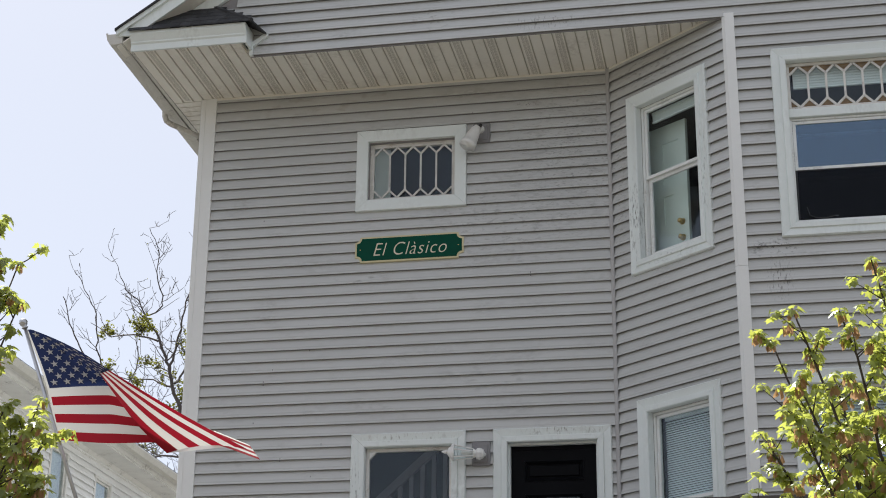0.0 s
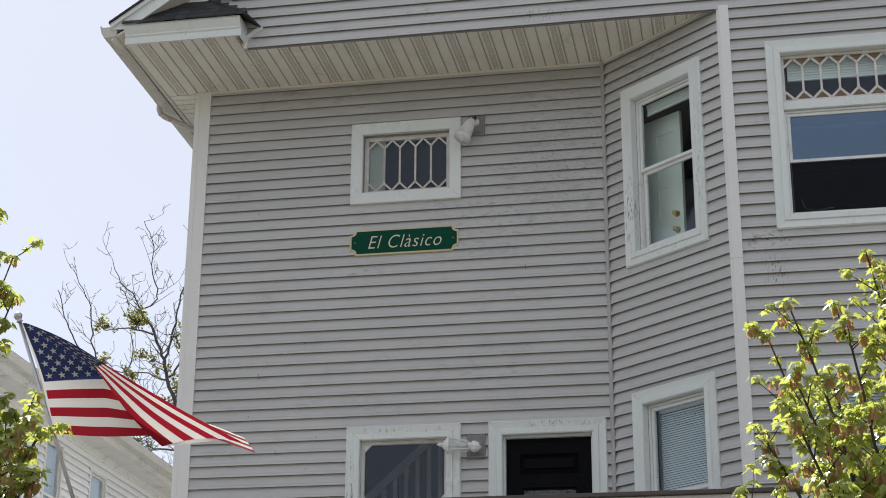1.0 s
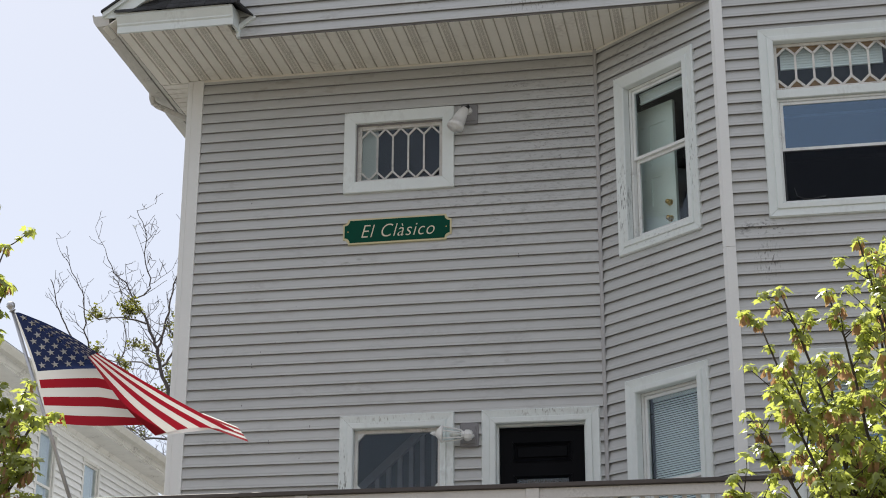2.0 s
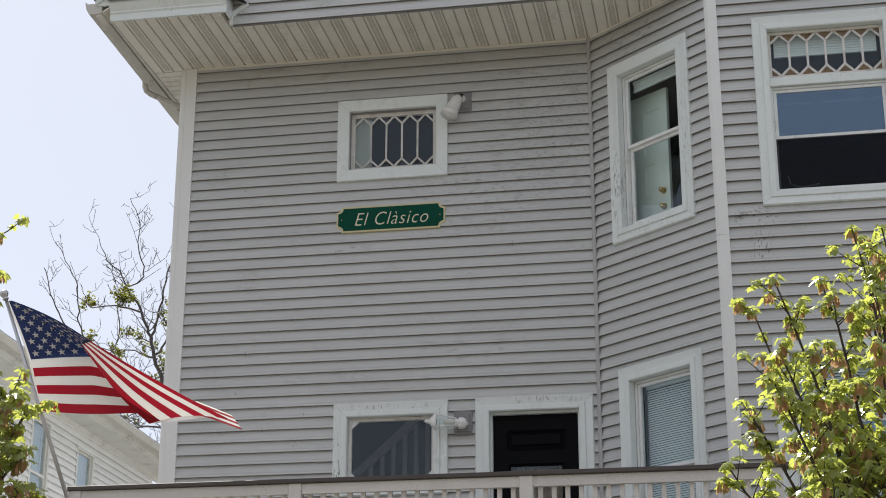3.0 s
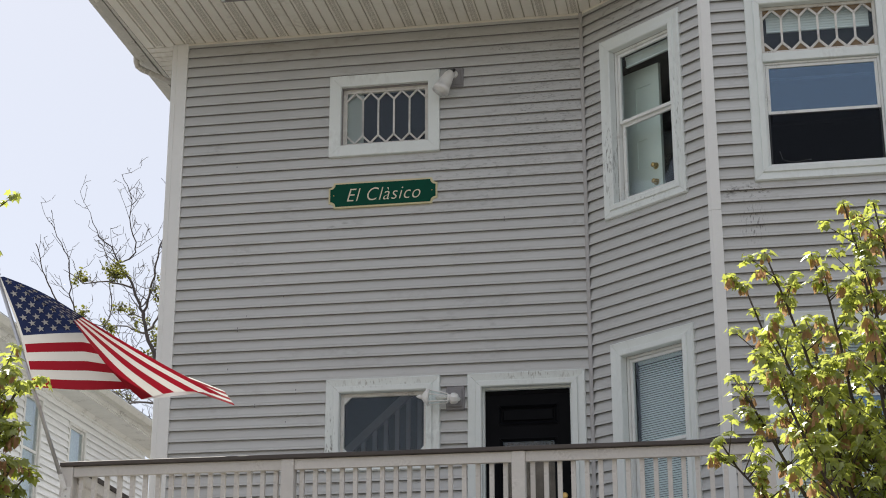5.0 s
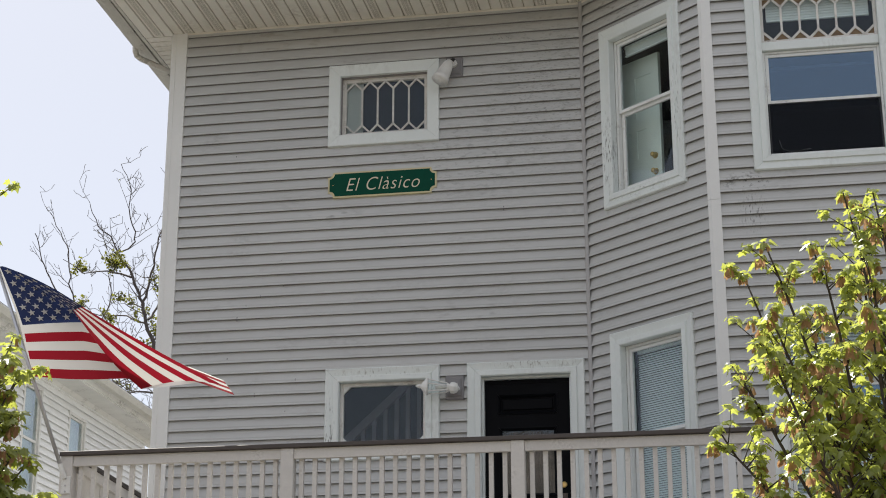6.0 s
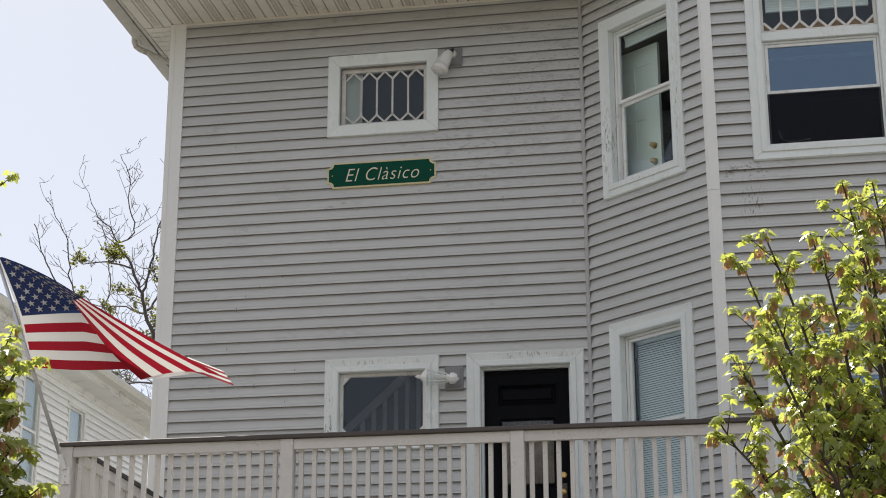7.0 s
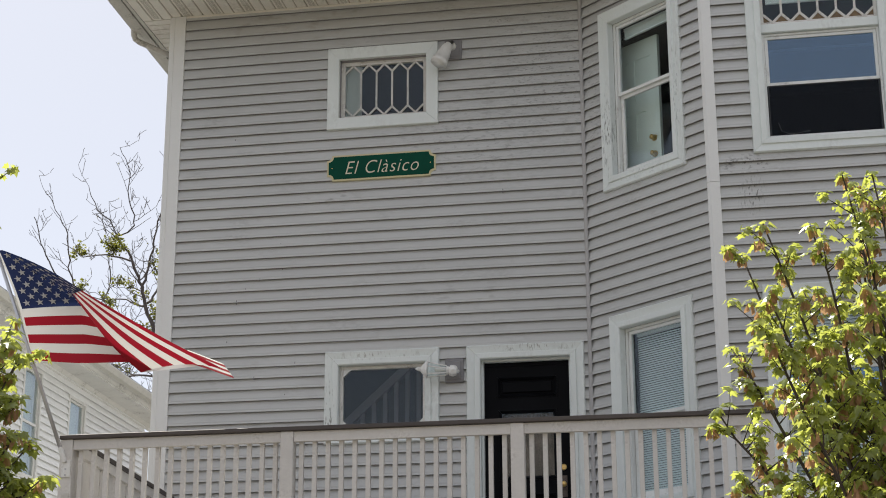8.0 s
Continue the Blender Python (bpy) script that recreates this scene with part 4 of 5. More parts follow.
# loose cable under the big window
cb = Solid().tube([(6.17, YB + 0.035, -2.02), (6.19, YB + 0.01, -2.11), (6.25, YB - 0.03, -2.155), (6.33, YB - 0.045, -2.165), (6.41, YB - 0.02, -2.14), (6.45, YB + 0.03, -2.12)], [0.004] * 6, 6)
tagged(part("cable", cb, M_RUBBER, smooth=True), "thin black cable hanging out under the window screen", "cable").matrix_basis = pose(0, 0, Z0)

# ---------------------------------------------------------------- flag
POLE_FOOT, POLE_TOP = Vector((0.0, PY - 0.02, Z0 - 5.24)), Vector((-0.623, -2.834, Z0 - 3.413))
fg = thing("flag", pose(0, 0, 0), "red white and blue striped flag with stars on a slanting pole", "flag")
way = (POLE_TOP - POLE_FOOT).normalized()
part("pole", Solid().tube([POLE_FOOT + way * 0.05, POLE_FOOT + way * 0.9, POLE_TOP], [0.017, 0.016, 0.015], 14), M_POLE, fg, "dull aluminium pole", smooth=True)
part("finial", Solid().tube([POLE_TOP + way * d for d in (0, 0.01, 0.02, 0.035, 0.06, 0.085, 0.095)], [0.022, 0.030, 0.018, 0.030, 0.039, 0.028, 0.006], 14),
     M_POLE, fg, "round metal finial", smooth=True)
br = thing("flag_bracket", pose(*POLE_FOOT), "cast metal flagpole bracket screwed to the porch post", "bracket")
part("socket", Solid().tube([(0, 0, 0), tuple(way * 0.13)], [0.022, 0.021], 12), M_WHITEMETAL, br)
part("plate", Solid().box(-0.03, 0.05, 0.0, 0.012, -0.13, 0.02), M_WHITEMETAL, br, bevel=0.004)
for dz in (-0.11, -0.06, 0.0):
    part("screw", Solid().tube([(0.01, 0.0, dz), (0.01, -0.006, dz)], [0.009, 0.007], 8), M_POLE, br)
part("empty_plate", Solid().box(-0.02, 0.05, 0.002, 0.014, -0.34, -0.26), M_GUTTER, br, bevel=0.006)

# cloth: R to the viewer's right, U up, N towards the street
RT = Vector((0.985, 0.174, 0.0))
NN = Vector((0.385, -0.880, -0.279))
NN = (NN - RT * NN.dot(RT)).normalized()
UP = NN.cross(RT)
HTOP = POLE_TOP - way * 0.01
HBOT = POLE_TOP - way * 1.03
VC = 6 / 13                    # lower edge of the canton


def sheet(x, y, out=0.0):
    """A place in the plane of the pole: metres right of and above the flag's lower hoist corner, and towards the street."""
    return HBOT + RT * x + UP * y + NN * out


def smooth_line(t, *pts):
    """A soft curve through evenly spaced control points."""
    n = len(pts) - 1
    i = min(n - 1, int(t * n))
    k = t * n - i
    p0, p1, p2, p3 = (Vector(pts[max(0, min(n, j))]) for j in (i - 1, i, i + 1, i + 2))
    return p1 + (p2 - p0) * (k / 2) + (p0 * 2 - p1 * 5 + p2 * 4 - p3) * (k * k / 2) + (p1 * 3 - p0 - p2 * 3 + p3) * (k ** 3 / 2)


def hoist(v):
    return HBOT.lerp(HTOP, v) + RT * (0.035 * math.sin(math.pi * v))


def foot(u):
    return sheet(*smooth_line(u, (0.0, 0.0, 0.0), (0.42, -0.02, 0.10), (0.84, -0.015, 0.10), (1.26, -0.02, -0.08), (1.72, -0.17, -0.12)))


def waist(u):
    """Lower edge of the canton and its run under the drape."""
    return hoist(VC) + RT * (1.72 * u) + UP * (0.03 * math.sin(min(1.0, u * 1.6) * math.pi) - 0.68 * max(0.0, u - 0.3) ** 1.1 - 0.02 * u) - NN * (0.20 * u)


def rim(w):
    return sheet(*smooth_line(w, (0.365, 0.565, 0.10), (0.555, 0.345, 0.19), (0.75, 0.115, 0.22), (0.965, -0.10, 0.18)))


def crest(w):
    return sheet(*smooth_line(w, (0.495, 0.60, 0.30), (0.88, 0.40, 0.50), (1.28, 0.17, 0.50), (1.67, -0.05, 0.38)))


def cloth(u, v):
    """A point of the flag; u along the fly, v from the lower to the upper edge. The upper part is blown over in front of the lower."""
    ripple = NN * (0.022 * math.sin(u * 9.0 + v * 2.2) * min(1, u * 2.5))
    if v <= VC:
        p = foot(u).lerp(waist(u), v / VC)
        if u > 0.36 and v > VC - 0.03:
            p = p.lerp(rim(max(0.0, (u - 0.4) / 0.6)), ((v - VC + 0.03) / 0.03) ** 2 * min(1.0, (u - 0.36) / 0.04))
        return p + ripple
    k = (v - VC) / (1 - VC)
    if u < 0.4:
        fold = 0.40 - 0.37 * k ** 0.7
        flat = hoist(v) + (waist(min(u, fold)) - hoist(VC)) * (1 - 0.04 * k) + NN * (0.04 * min(u, fold) / 0.4)
        if u <= fold:
            return flat + ripple
        t = (u - fold) / (0.4 - fold)
        return flat.lerp(rim(0.0).lerp(crest(0.0), k), t) + UP * (0.03 * k * math.sin(math.pi * t)) + ripple
    w = (u - 0.4) / 0.6
    p = rim(w).lerp(crest(w), k)
    sag = math.sin(math.pi * k)
    return p + UP * (0.05 * w * sag) + NN * (0.05 * sag + 0.012 * math.sin(k * 9 + w * 4)) + ripple


NU, SUB = 64, 4


def cloth_patch(name, u0, u1, v0, v1, mat, parent, label="", nu=None, nv=SUB):
    s = Solid()
    nu = nu or max(2, round((u1 - u0) * NU))
    pts = [(u0 + (u1 - u0) * i / nu, v0 + (v1 - v0) * j / nv) for j in range(nv + 1) for i in range(nu + 1)]
    s.add([cloth(*p) for p in pts], [(j * (nu + 1) + i, j * (nu + 1) + i + 1, (j + 1) * (nu + 1) + i + 1, (j + 1) * (nu + 1) + i)
                                     for j in range(nv) for i in range(nu)])
    return part(name, s, mat, parent, label, smooth=True)


for i in range(13):
    v1, v0 = 1 - i / 13, 1 - (i + 1) / 13
    cloth_patch("stripe", 0.4 if i < 7 else 0.012, 1.0, v0, v1, M_RED if i % 2 == 0 else M_WHITE, fg)
canton = cloth_patch("canton", 0.012, 0.4, 6 / 13, 1.0, M_BLUE, fg, "navy field of white stars", nv=24)
cloth_patch("header", 0.0, 0.012, 0.0, 1.0, M_WHITE, fg, "white canvas heading", nu=1, nv=30)
for r in range(9):
    cols = 6 if r % 2 == 0 else 5
    for c in range(cols):
        su = 0.012 + 0.388 * ((c + 0.5) / 6 if cols == 6 else (c + 1) / 6)
        sv = 1 - 7 / 13 * (r + 0.9) / 9.8
        s = Solid()
        vs = []
        for side_k in (0.0035, -0.0035):
            ctr = cloth(su, sv)
            ring = []
            for k in range(10):
                rad = 0.033 if k % 2 == 0 else 0.013
                ring.append((su + rad * math.sin(k * math.pi / 5) * 0.62, sv + rad * math.cos(k * math.pi / 5) * 1.0))
            nrm = (cloth(su + 0.01, sv) - ctr).cross(cloth(su, sv + 0.01) - ctr).normalized()
            s.add([ctr + nrm * side_k] + [cloth(*p) + nrm * side_k for p in ring], [(0, k + 1, (k + 1) % 10 + 1) for k in range(10)])
        part("star", s, M_WHITE, canton)

# ---------------------------------------------------------------- neighbour house
NX = -5.0
nb_house = thing("neighbour_house", pose(NX + 0.36, 0, Z0, 0, 0, 2.6), "white clapboard neighbour house with a deep moulded eave", "house")
NTOP = -1.60
m_side = Matrix(((0, -1, 0, 0), (1, 0, 0, 0), (0, 0, 1, 0), (0, 0, 0, 1)))   # u runs back from the street, the outside faces +x
N_WINDOWS = [(7.32, 8.10, -3.60, -1.84), (9.30, 10.12, -3.60, -1.93)]
nw = part("wall", slab(Solid(), 1.5, 13.4, -Z0, NTOP + 0.1, [hole(f, 0.06) for f in N_WINDOWS], 0.0, 0.15), M_NEIGH, nb_house)
nw.matrix_basis = m_side
part("wall", Solid().box(-7.5, -0.15, 1.5, 1.65, -Z0, NTOP + 0.3).box(-7.5, -0.15, 13.25, 13.4, -Z0, NTOP + 0.3).box(-7.65, -7.5, 1.5, 13.4, -Z0, NTOP + 0.3), M_NEIGH, nb_house)
part("room", Solid().box(-1.2, -1.1, 1.8, 13.2, -Z0, NTOP), M_DARK, nb_house)
s = Solid()
EAVE = [(0.0, -1.73), (0.02, -1.73), (0.02, -1.69), (0.05, -1.665), (0.08, -1.635), (0.44, -1.63), (0.44, -1.61), (0.47, -1.60), (0.50, -1.55), (0.55, -1.53), (0.57, -1.45), (0.0, -1.45)]
s.prism(EAVE, "y", 0.9, 13.75)
part("eave", s, M_NTRIM, nb_house, "deep moulded white eave")
part("gutter", Solid().prism([(0.572, -1.575), (0.65, -1.56), (0.69, -1.475), (0.68, -1.452), (0.572, -1.452)], "y", 0.9, 13.75), M_GUTTER, nb_house)
part("roof", Solid().prism([(0.68, -1.445), (-3.7, 0.7), (-8.3, -1.445)], "y", 0.8, 13.8), M_SHINGLE, nb_house)
for f in N_WINDOWS:
    wnd = new("window")
    wnd.parent = nb_house
    wnd.matrix_basis = m_side
    mitred(wnd, *f, [(0, 0), (0, -0.03), (0.05, -0.036), (0.06, -0.03), (0.06, 0.03)], M_NTRIM)
    a, b, c, d = f[0] + 0.06, f[1] - 0.06, f[2] + 0.06, f[3] - 0.06
    bars(wnd, a, b, c, d, 0.035, 0.0, 0.04, M_NTRIM, "storm_frame")
    part("meeting_rail", Solid().box(a + 0.03, b - 0.03, 0.002, 0.03, (c + d) / 2 - 0.02, (c + d) / 2 + 0.02), M_NTRIM, wnd)
    pane(wnd, a + 0.03, b - 0.03, c + 0.03, d - 0.03, 0.02)
    part("curtain", Solid().box(a - 0.02, b + 0.02, 0.10, 0.104, c, d), M_CURTAIN, wnd, "pale drawn curtain")


# ---------------------------------------------------------------- trees
def limb(s, a, b, r0, r1, rng, bend=0.06, n=6, sides=6):
    """A slightly crooked tapered limb; returns its points."""
    a, b = Vector(a), Vector(b)
    ln = (b - a).length
    pts = []
    off = Vector((0, 0, 0))
    for i in range(n + 1):
        t = i / n
        if 0 < i:
            off = off + Vector([rng.uniform(-1, 1) for _ in range(3)]) * bend * ln / n
        pts.append(a.lerp(b, t) + off)
    s.tube(pts, [r0 + (r1 - r0) * i / n for i in range(n + 1)], sides)
    return pts


LEAF = [(0, 0), (0.16, 0.10), (0.46, 0.10), (0.34, 0.30), (0.52, 0.60), (0.26, 0.56), (0.0, 1.0), (-0.26, 0.56), (-0.52, 0.60), (-0.34, 0.30), (-0.46, 0.10), (-0.16, 0.10)]


def leaf_at(s, p, way, nrm, size, cup=0.18):
    """A lobed leaf from its stalk at p, hanging along way."""
    sd = way.cross(nrm).normalized()
    nn = sd.cross(way)
    verts = [p + sd * (x * size) + way * (y * size) - nn * (cup * size * (abs(x) * 1.1 + y * y * 0.55)) for x, y in LEAF]
    ctr = p + way * (0.42 * size)
    s.add([ctr] + verts, [(0, i + 1, (i + 1) % len(LEAF) + 1) for i in range(len(LEAF))])


def cluster(leaves, seeds, p, rng, size, n, droop=0.65, tassels=True):
    """Young leaves at a shoot's end, spread like an umbrella, with flower tassels under them."""
    turn = rng.random() * 6.28
    for i in range(n):
        a = turn + i * 2.4 + rng.uniform(-0.3, 0.3)
        out = Vector((math.cos(a), math.sin(a), 0))
        fall = droop + rng.uniform(-0.45, 0.5)
        way = (out * (1 - 0.55 * fall) + Vector((0, 0, -fall))).normalized()
        nrm = (Vector((0, 0, 1)) * (1.1 - fall * 0.6) + out * fall * 0.8 + Vector([rng.uniform(-0.35, 0.35) for _ in range(3)])).normalized()
        st = p + out * rng.uniform(0.008, 0.04) * (size / 0.06) + Vector((0, 0, rng.uniform(-0.015, 0.02)))
        leaf_at(leaves, st, way, nrm, size * rng.uniform(0.6, 1.2), rng.uniform(0.05, 0.4))
    for i in range(2):
        a = turn + 1.2 + i * 3.1
        out = Vector((math.cos(a), math.sin(a), -0.12)).normalized()
        nrm = Vector((rng.uniform(-0.25, 0.25), rng.uniform(-0.25, 0.25), 1)).normalized()
        leaf_at(leaves, p + Vector((0, 0, 0.012)), out, nrm, size * rng.uniform(0.5, 0.9), 0.25)
    if tassels and rng.random() < 0.3:
        for _ in range(rng.randint(4, 8)):
            q = p + Vector((rng.uniform(-0.02, 0.02), rng.uniform(-0.02, 0.02), -0.01))
            dwn = Vector((rng.uniform(-0.4, 0.4), rng.uniform(-0.4, 0.4), -1)).normalized()
            e = q + dwn * rng.uniform(0.025, 0.05)
            seeds.add([q, q + Vector((0.003, 0, 0)), e + Vector((0.008, 0, 0)), e + Vector((-0.005, 0.004, -0.008)), e + Vector((-0.006, 0, 0.006))], [(0, 1, 2), (0, 2, 4), (2, 3, 4)])


def maple(name, base, fork, limbs, seed, size, label, twigs=15, per=5, depth=0.5):
    """A young maple: a trunk, fanning limbs given by angle and length, side shoots with hanging leaf clusters."""
    rng = random.Random(seed)
    tr = thing(name, pose(*base), label, "tree", "young street maples")
    wood, leaves, seeds = Solid(), Solid(), Solid()
    limb(wood, (0, 0, 0), (0, 0, fork), 0.07, 0.05, rng, 0.03, 6, 10)
    for ang, ln, dep in limbs:
        a = radians(ang)
        tip = Vector((math.sin(a) * ln, dep * depth, fork + math.cos(a) * ln))
        pts = limb(wood, (0, 0, fork - 0.1), tip, 0.016, 0.0035, rng, 0.10, 10)
        for i in range(2, 11):
            t = i / 10
            for _ in range(twigs // 3 if t < 0.95 else 2):
                p = pts[i - 1].lerp(pts[i], rng.random())
                w = Vector((rng.uniform(-1, 1), rng.uniform(-1, 1), rng.uniform(0.1, 0.9))).normalized()
                tl = rng.uniform(0.08, 0.30) * (1.25 - 0.75 * t)
                q = p + w * tl + Vector((0, 0, tl * 0.25))
                limb(wood, p, q, 0.004, 0.0018, rng, 0.1, 3, 4)
                cluster(leaves, seeds, q, rng, size, per + rng.randint(0, 3))
                if rng.random() < 0.6:
                    cluster(leaves, seeds, p.lerp(q, 0.55), rng, size * 0.85, per - 1)
        cluster(leaves, seeds, pts[-1], rng, size, per + 2)
        cluster(leaves, seeds, pts[-1].lerp(pts[-2], 0.6), rng, size, per + 1)
    part("trunk", wood, M_TWIG, tr, smooth=True)
    tagged(part("crown", leaves, M_LEAF, tr, "yellow-green young leaves"), kind="stuff")
    tagged(part("flower_tassels", seeds, M_SEED, tr, "reddish brown hanging tassels"), kind="stuff")
    return tr


maple("maple_tree", (6.38, -8.5, 0), 1.9,
      [(-18, 2.02, -0.3), (-5, 2.18, 0.2), (-36, 1.42, 0.1), (-43, 0.90, -0.5), (-12, 1.86, 0.6), (-27, 1.55, -0.7), (-39, 1.22, 0.8),
       (-22, 1.3, 0.3), (-10, 1.45, -0.8), (3, 1.7, -0.2), (-29, 1.72, 0.5), (-24, 1.62, -0.5), (-15, 1.62, 0.1), (-8, 1.75, -0.4), (-42, 0.82, 0.4), (-38, 0.8, -0.2), (-20, 0.9, 0.6), (5, 2.05, 0.3), (-6, 0.9, -0.5), (8, 1.95, 0.5), (18, 1.9, 0.1), (30, 1.6, -0.4), (-2, 1.2, 0.9), (-31, 1.05, -0.9), (-5.5, 2.22, 0.1), (-4, 2.1, -0.2), (-7, 2.05, 0.3), (-13, 1.95, -0.2), (-20, 1.95, 0.3)],
      11, 0.047, "young maple with yellow-green spring leaves before the porch", twigs=15, per=5, depth=0.85)
maple("maple_tree", (1.36, -8.5, 0), 1.9,
      [(38, 1.62, -0.2), (45, 1.40, 0.4), (26, 1.82, 0.6), (33, 1.66, -0.5), (41, 1.50, 0.1), (3, 2.4, 0.1), (-12, 2.3, 0.2), (-30, 1.9, -0.3), (52, 1.2, -0.4),
       (47, 1.30, -0.1), (36, 1.4, 0.2), (32, 1.25, -0.6), (43, 1.15, 0.7), (38, 1.0, -0.3), (12.5, 2.78, 0.2), (13, 2.62, -0.3), (13.5, 2.45, 0.4),
       (12.5, 2.55, -0.1), (14, 2.28, 0.1), (14.5, 2.1, 0.2), (24, 1.90, 0.2), (26, 1.84, -0.3), (28, 1.80, 0.3), (30, 1.82, -0.1), (44, 1.50, -0.3), (48, 1.42, 0.2),
       (13.5, 2.66, 0.0), (13.8, 2.52, 0.3), (13.2, 2.38, -0.2), (14.2, 2.3, -0.4), (50, 1.0, 0.2), (46, 0.85, -0.5)],
      23, 0.055, "young maple with drooping light-green leaves by the flag", twigs=15, per=5, depth=0.6)


def bare_tree(name, base, limbs, seed, label, tufts=0, low=0.0, high=0.0, fine=1.0):
    """An old tree almost bare: crooked main limbs through given points, branches, fine twigs, clumps of first leaves."""
    rng = random.Random(seed)
    tr = thing(name, pose(*base), label, "tree")
    wood, crown = Solid(), Solid()
    spots = []

    def crooked(pts, r0, r1, step=0.14, wander=0.028):
        """A limb through points with small kinks; returns its fine points and radii."""
        out = []
        for j in range(len(pts) - 1):
            n = max(1, int((Vector(pts[j + 1]) - Vector(pts[j])).length / step))
            for i in range(n):
                out.append(smooth_line((j + i / n) / (len(pts) - 1), *pts) + Vector([rng.gauss(0, wander) for _ in range(3)]) * (0.4 + 0.3 * min(1, r0 * 25)))
        out.append(Vector(pts[-1]))
        rad = [r0 + (r1 - r0) * (i / (len(out) - 1)) ** 0.8 for i in range(len(out))]
        wood.tube(out, rad, 8 if r0 > 0.04 else 5, cap=False)
        return out, rad

    def shoots(pts, rad, level, length, chance):
        for i in range(1, len(pts)):
            spots.append(pts[i])
            if rng.random() > chance:
                continue
            along = (pts[i] - pts[i - 1]).normalized()
            w = (along * 0.55 + Vector((rng.uniform(-1, 1), rng.uniform(-1, 1), rng.uniform(-0.35, 0.9)))).normalized()
            ln = length * rng.uniform(0.4, 1.2)
            bend = w + Vector((rng.uniform(-0.3, 0.3), rng.uniform(-0.3, 0.3), 0.35))
            q = [pts[i], pts[i] + w * ln * 0.5, pts[i] + w * ln * 0.5 + bend.normalized() * ln * 0.5]
            r = max(0.0055, min(rad[i] * 0.5, 0.018))
            p2, r2 = crooked(q, r, 0.0048, 0.13, 0.028)
            if level < 2:
                shoots(p2, r2, level + 1, length * 0.55, min(0.9, chance * 1.2 * fine))
            else:
                for e in p2[1:]:          # swelling buds at the twigs' ends
                    crown_at(e, 1, 0.02, 0.03) if rng.random() < 0.10 else None

    def crown_at(c, n, spread, size):
        for _ in range(n):
            leaf_at(crown, c + Vector([rng.gauss(0, spread) for _ in range(3)]), Vector([rng.uniform(-1, 1) for _ in range(3)]).normalized(),
                    Vector((rng.uniform(-1, 1), rng.uniform(-1, 1), 1)).normalized(), size * rng.uniform(0.7, 1.3))

    for pts, r0, r1, length, chance in limbs:
        p, r = crooked([(x, dy, z) for x, dy, z in pts], r0, r1)
        if length:
            shoots(p, r, 0, length, chance)
    near = [p for p in spots if low < p.z < high]
    for _ in range(tufts):
        c = rng.choice(near)
        for _ in range(rng.randint(1, 3)):
            crown_at(c + Vector([rng.gauss(0, 0.09) for _ in range(3)]), 46, 0.055, 0.055)
    part("trunk", wood, M_BARK, tr, smooth=True)
    tagged(part("crown", crown, M_BUD, tr, "sparse clumps of yellow-green first leaves"), kind="stuff")
    return tr


bare_tree("bare_tree", (-6.4, 17.0, 0),
          [([(0.5, 0, 0), (0.35, 0.1, 5.0), (0.1, 0, 9.2), (-0.04, 0, 10.12), (-0.53, 0, 11.62), (-0.75, 0.05, 12.1), (-1.11, 0, 12.6)], 0.17, 0.022, 0.8, 0.50),
           ([(-1.11, 0, 12.6), (-0.71, 0.1, 12.83), (-0.93, 0.1, 13.68), (-0.88, 0.1, 14.1), (-1.15, 0.1, 14.7)], 0.020, 0.007, 0.55, 0.55),
           ([(-1.0, 0, 12.45), (-1.25, 0.0, 12.95), (-1.5, -0.1, 13.2), (-1.75, -0.1, 13.75)], 0.020, 0.007, 0.6, 0.6),
           ([(-0.42, 0, 11.37), (-0.35, 0.3, 12.2), (-0.2, 0.3, 13.1), (0.1, 0.4, 14.0)], 0.035, 0.008, 0.75, 0.6),
           ([(-0.24, 0, 11.0), (0.0, 0.4, 11.9), (0.3, 0.6, 12.8), (0.5, 0.6, 13.6)], 0.03, 0.008, 0.75, 0.6),
           ([(-0.68, 0, 11.95), (-1.2, -0.2, 12.13), (-1.75, -0.2, 12.12), (-2.2, -0.3, 12.4)], 0.026, 0.007, 0.7, 0.65),
           ([(-0.3, 0, 10.9), (-0.9, 0.3, 11.2), (-1.5, 0.3, 11.25), (-1.9, 0.3, 11.5)], 0.026, 0.007, 0.7, 0.65),
           ([(-0.1, 0, 10.3), (-0.7, -0.3, 10.5), (-1.3, -0.3, 10.45)], 0.026, 0.008, 0.8, 0.7),
           ([(0.0, 0, 9.8), (-0.5, 0.3, 9.9), (-1.0, 0.3, 9.7)], 0.03, 0.01, 0.8, 0.8),
           ([(0.1, 0, 9.3), (-0.4, -0.2, 9.4), (-0.9, -0.2, 9.2)], 0.03, 0.01, 0.8, 0.9),
           ([(0.1, 0, 8.7), (-0.4, 0.3, 8.9), (-0.9, 0.3, 8.7)], 0.03, 0.01, 0.8, 0.9),
           ([(0.12, 0, 8.2), (-0.3, -0.3, 8.5), (-0.7, -0.3, 8.3)], 0.03, 0.01, 0.8, 0.9)],
          5, "tall nearly bare tree with yellow-green leaf clumps behind the houses", 30, 9.6, 12.5)
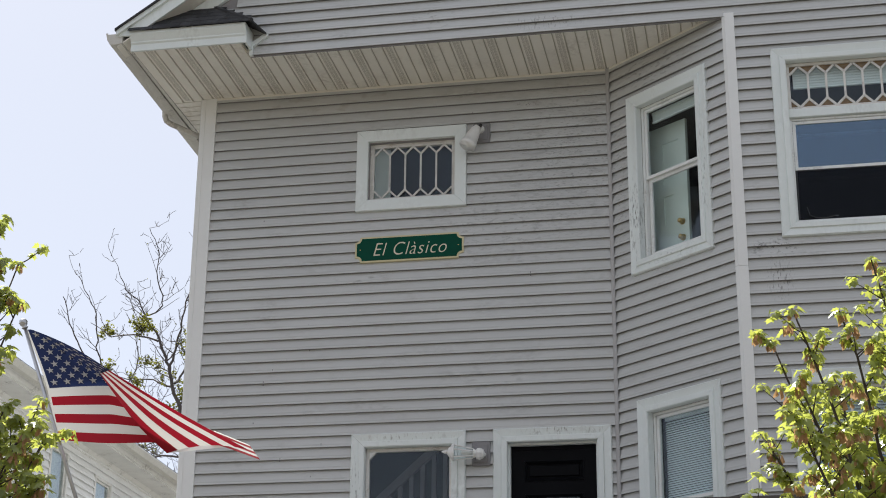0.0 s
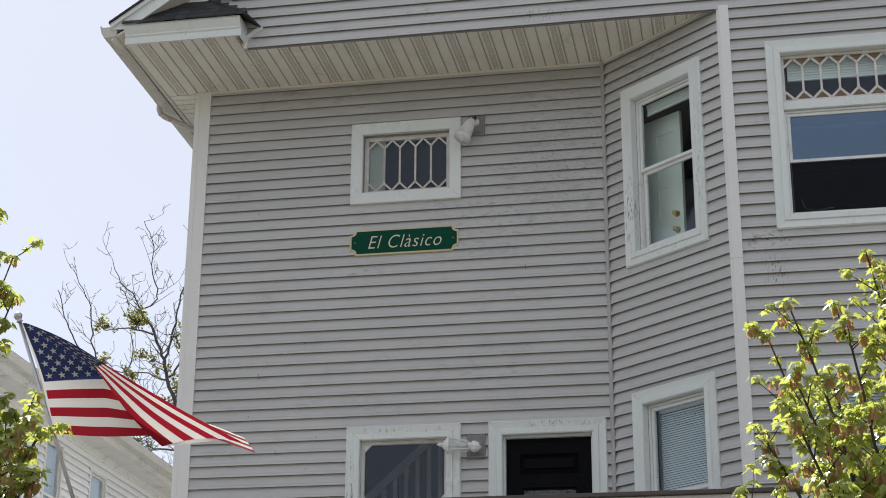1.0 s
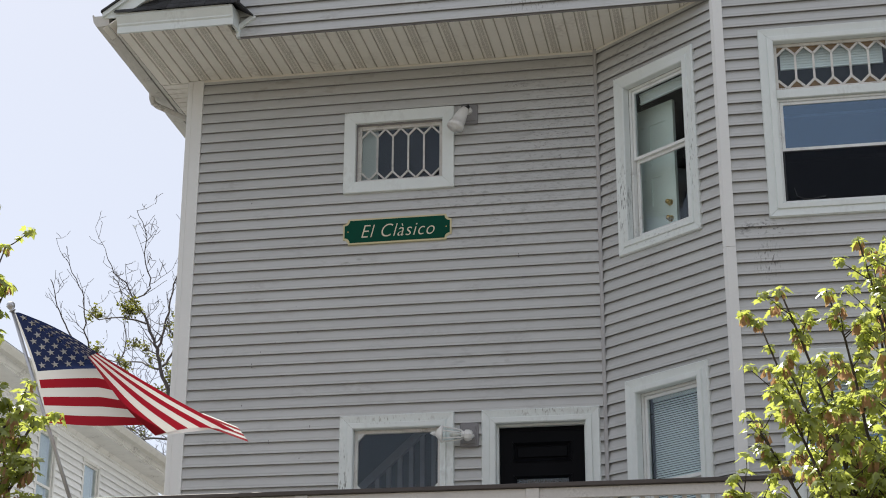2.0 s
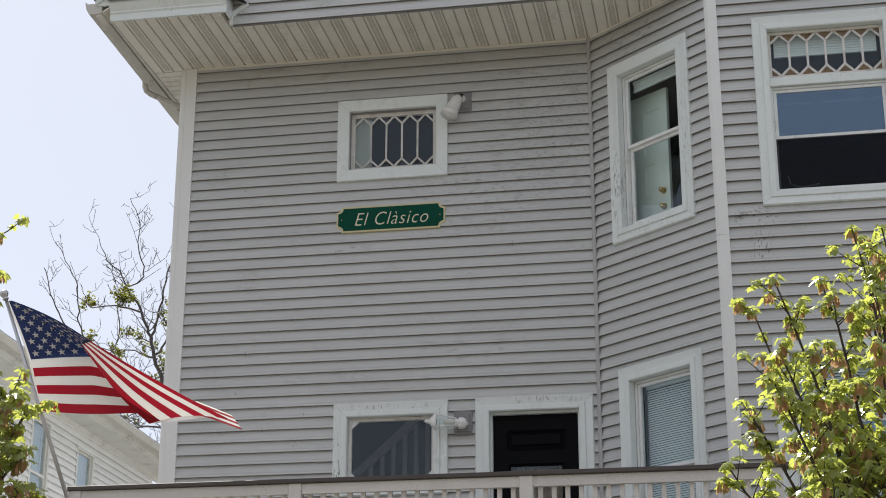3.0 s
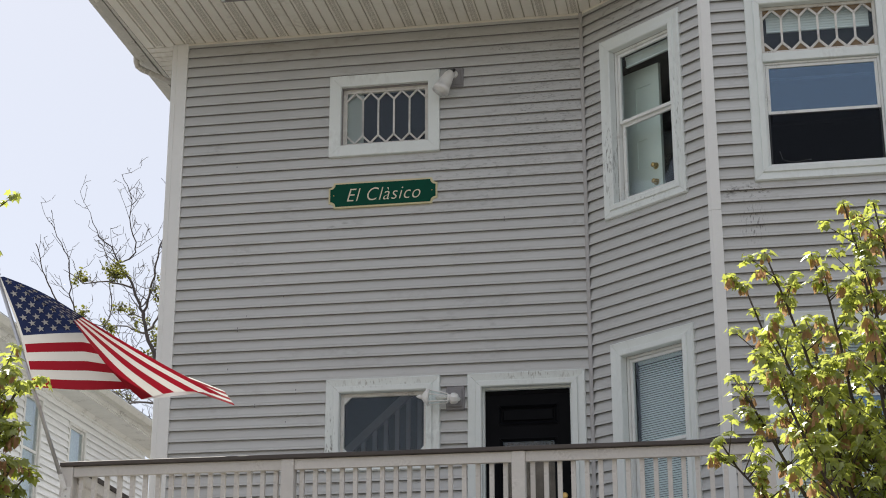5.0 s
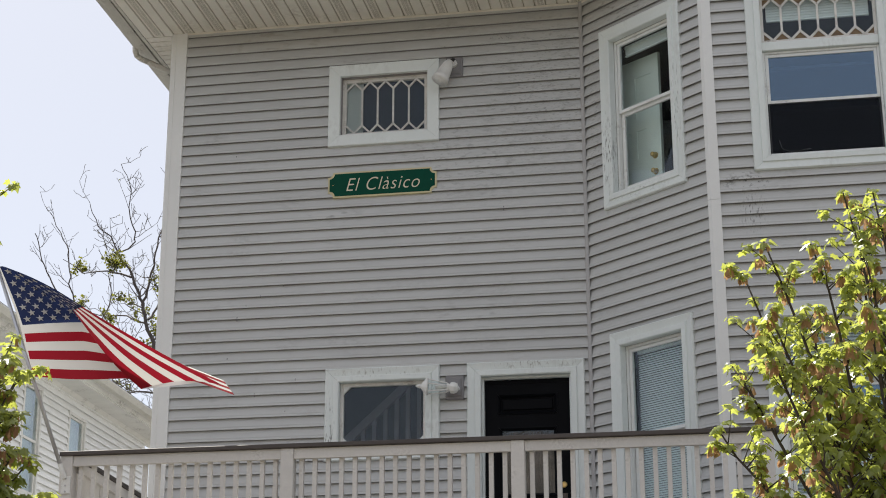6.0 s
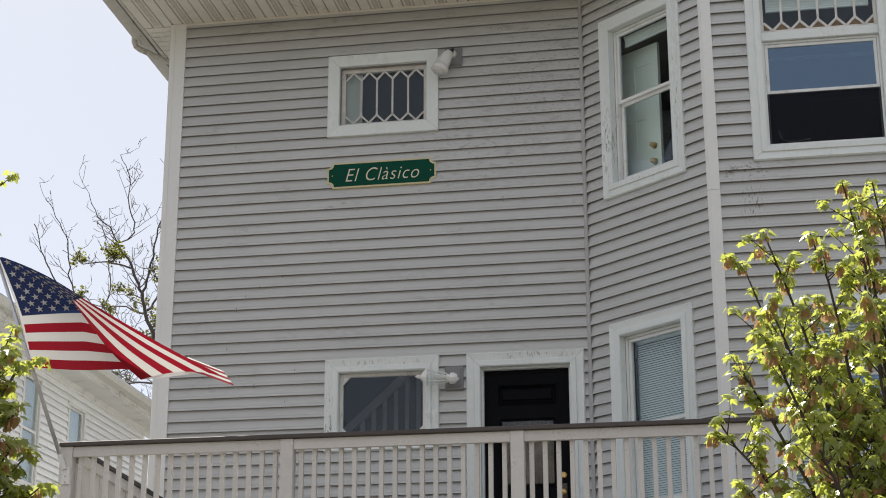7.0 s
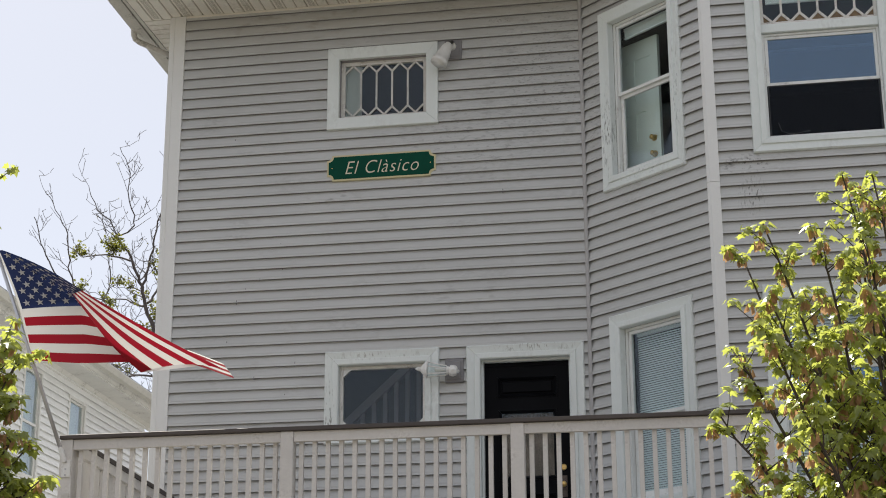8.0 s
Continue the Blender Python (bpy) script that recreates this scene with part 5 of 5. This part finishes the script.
bare_tree("bare_tree", (-8.4, 18.5, 0),
          [([(0.3, 0, 0), (0.2, 0, 6.0), (-0.03, 0, 10.32), (-0.76, 0, 11.64), (-1.36, 0, 12.72), (-1.73, 0, 13.68)], 0.10, 0.010, 0.6, 0.5),
           ([(-0.03, 0, 10.32), (-0.33, 0, 11.23), (-0.83, 0.1, 12.43), (-0.94, 0.1, 13.24), (-1.43, 0.1, 14.21)], 0.032, 0.008, 0.6, 0.5),
           ([(-0.3, 0, 10.9), (0.1, 0.3, 12.0), (0.0, 0.3, 12.9), (0.25, 0.3, 13.6)], 0.02, 0.007, 0.55, 0.5)],
          3, "thin leafless tree behind the neighbour house", fine=0.8)


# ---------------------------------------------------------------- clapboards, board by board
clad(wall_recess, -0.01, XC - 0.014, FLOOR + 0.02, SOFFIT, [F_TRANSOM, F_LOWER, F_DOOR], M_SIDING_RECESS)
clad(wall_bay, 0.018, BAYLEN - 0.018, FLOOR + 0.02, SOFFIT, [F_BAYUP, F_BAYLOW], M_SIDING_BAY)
clad(wall_front, 0.07, 3.6, FLOOR + 0.02, SOFFIT - 0.06, [F_BIG, F_BIGLOW], M_SIDING_FRONT)
for n in range(0, 40):
    z = n * E - 0.004
    xl = max(0.72 if z < 0.1 else 0.4, (z + 0.25) / RISE - 0.68)
    xr = 9.0 - max(0, (z - 0.2) / RISE)
    if xr - xl > 0.3 and z < 4.0:
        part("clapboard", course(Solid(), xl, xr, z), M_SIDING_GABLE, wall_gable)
clad(nw, 1.6, 13.35, -6.8, NTOP - 0.09, N_WINDOWS, M_NEIGH)

# old nail and clip marks on the recessed wall
for n, (u, z) in enumerate([(0.60, -1.42), (1.13, -2.61), (1.15, -2.86), (0.92, -2.97), (0.77, -3.07), (0.68, -3.20), (1.21, -3.18), (0.59, -3.62),
                            (1.31, -3.87), (1.21, -4.18), (0.89, -4.00), (3.44, -2.17), (2.84, -0.34)]):
    h = 0.012 + 0.006 * (n % 3)
    row = (z / E - math.floor(z / E))
    y = -0.029 + 0.0255 * row
    part("clip_mark", Solid().box(u - 0.005, u + 0.005, y - 0.004, y + 0.006, z - h, z + h), M_BLOCK, wall_recess, "small rusty clip mark" if n == 0 else "", bevel=0.002)
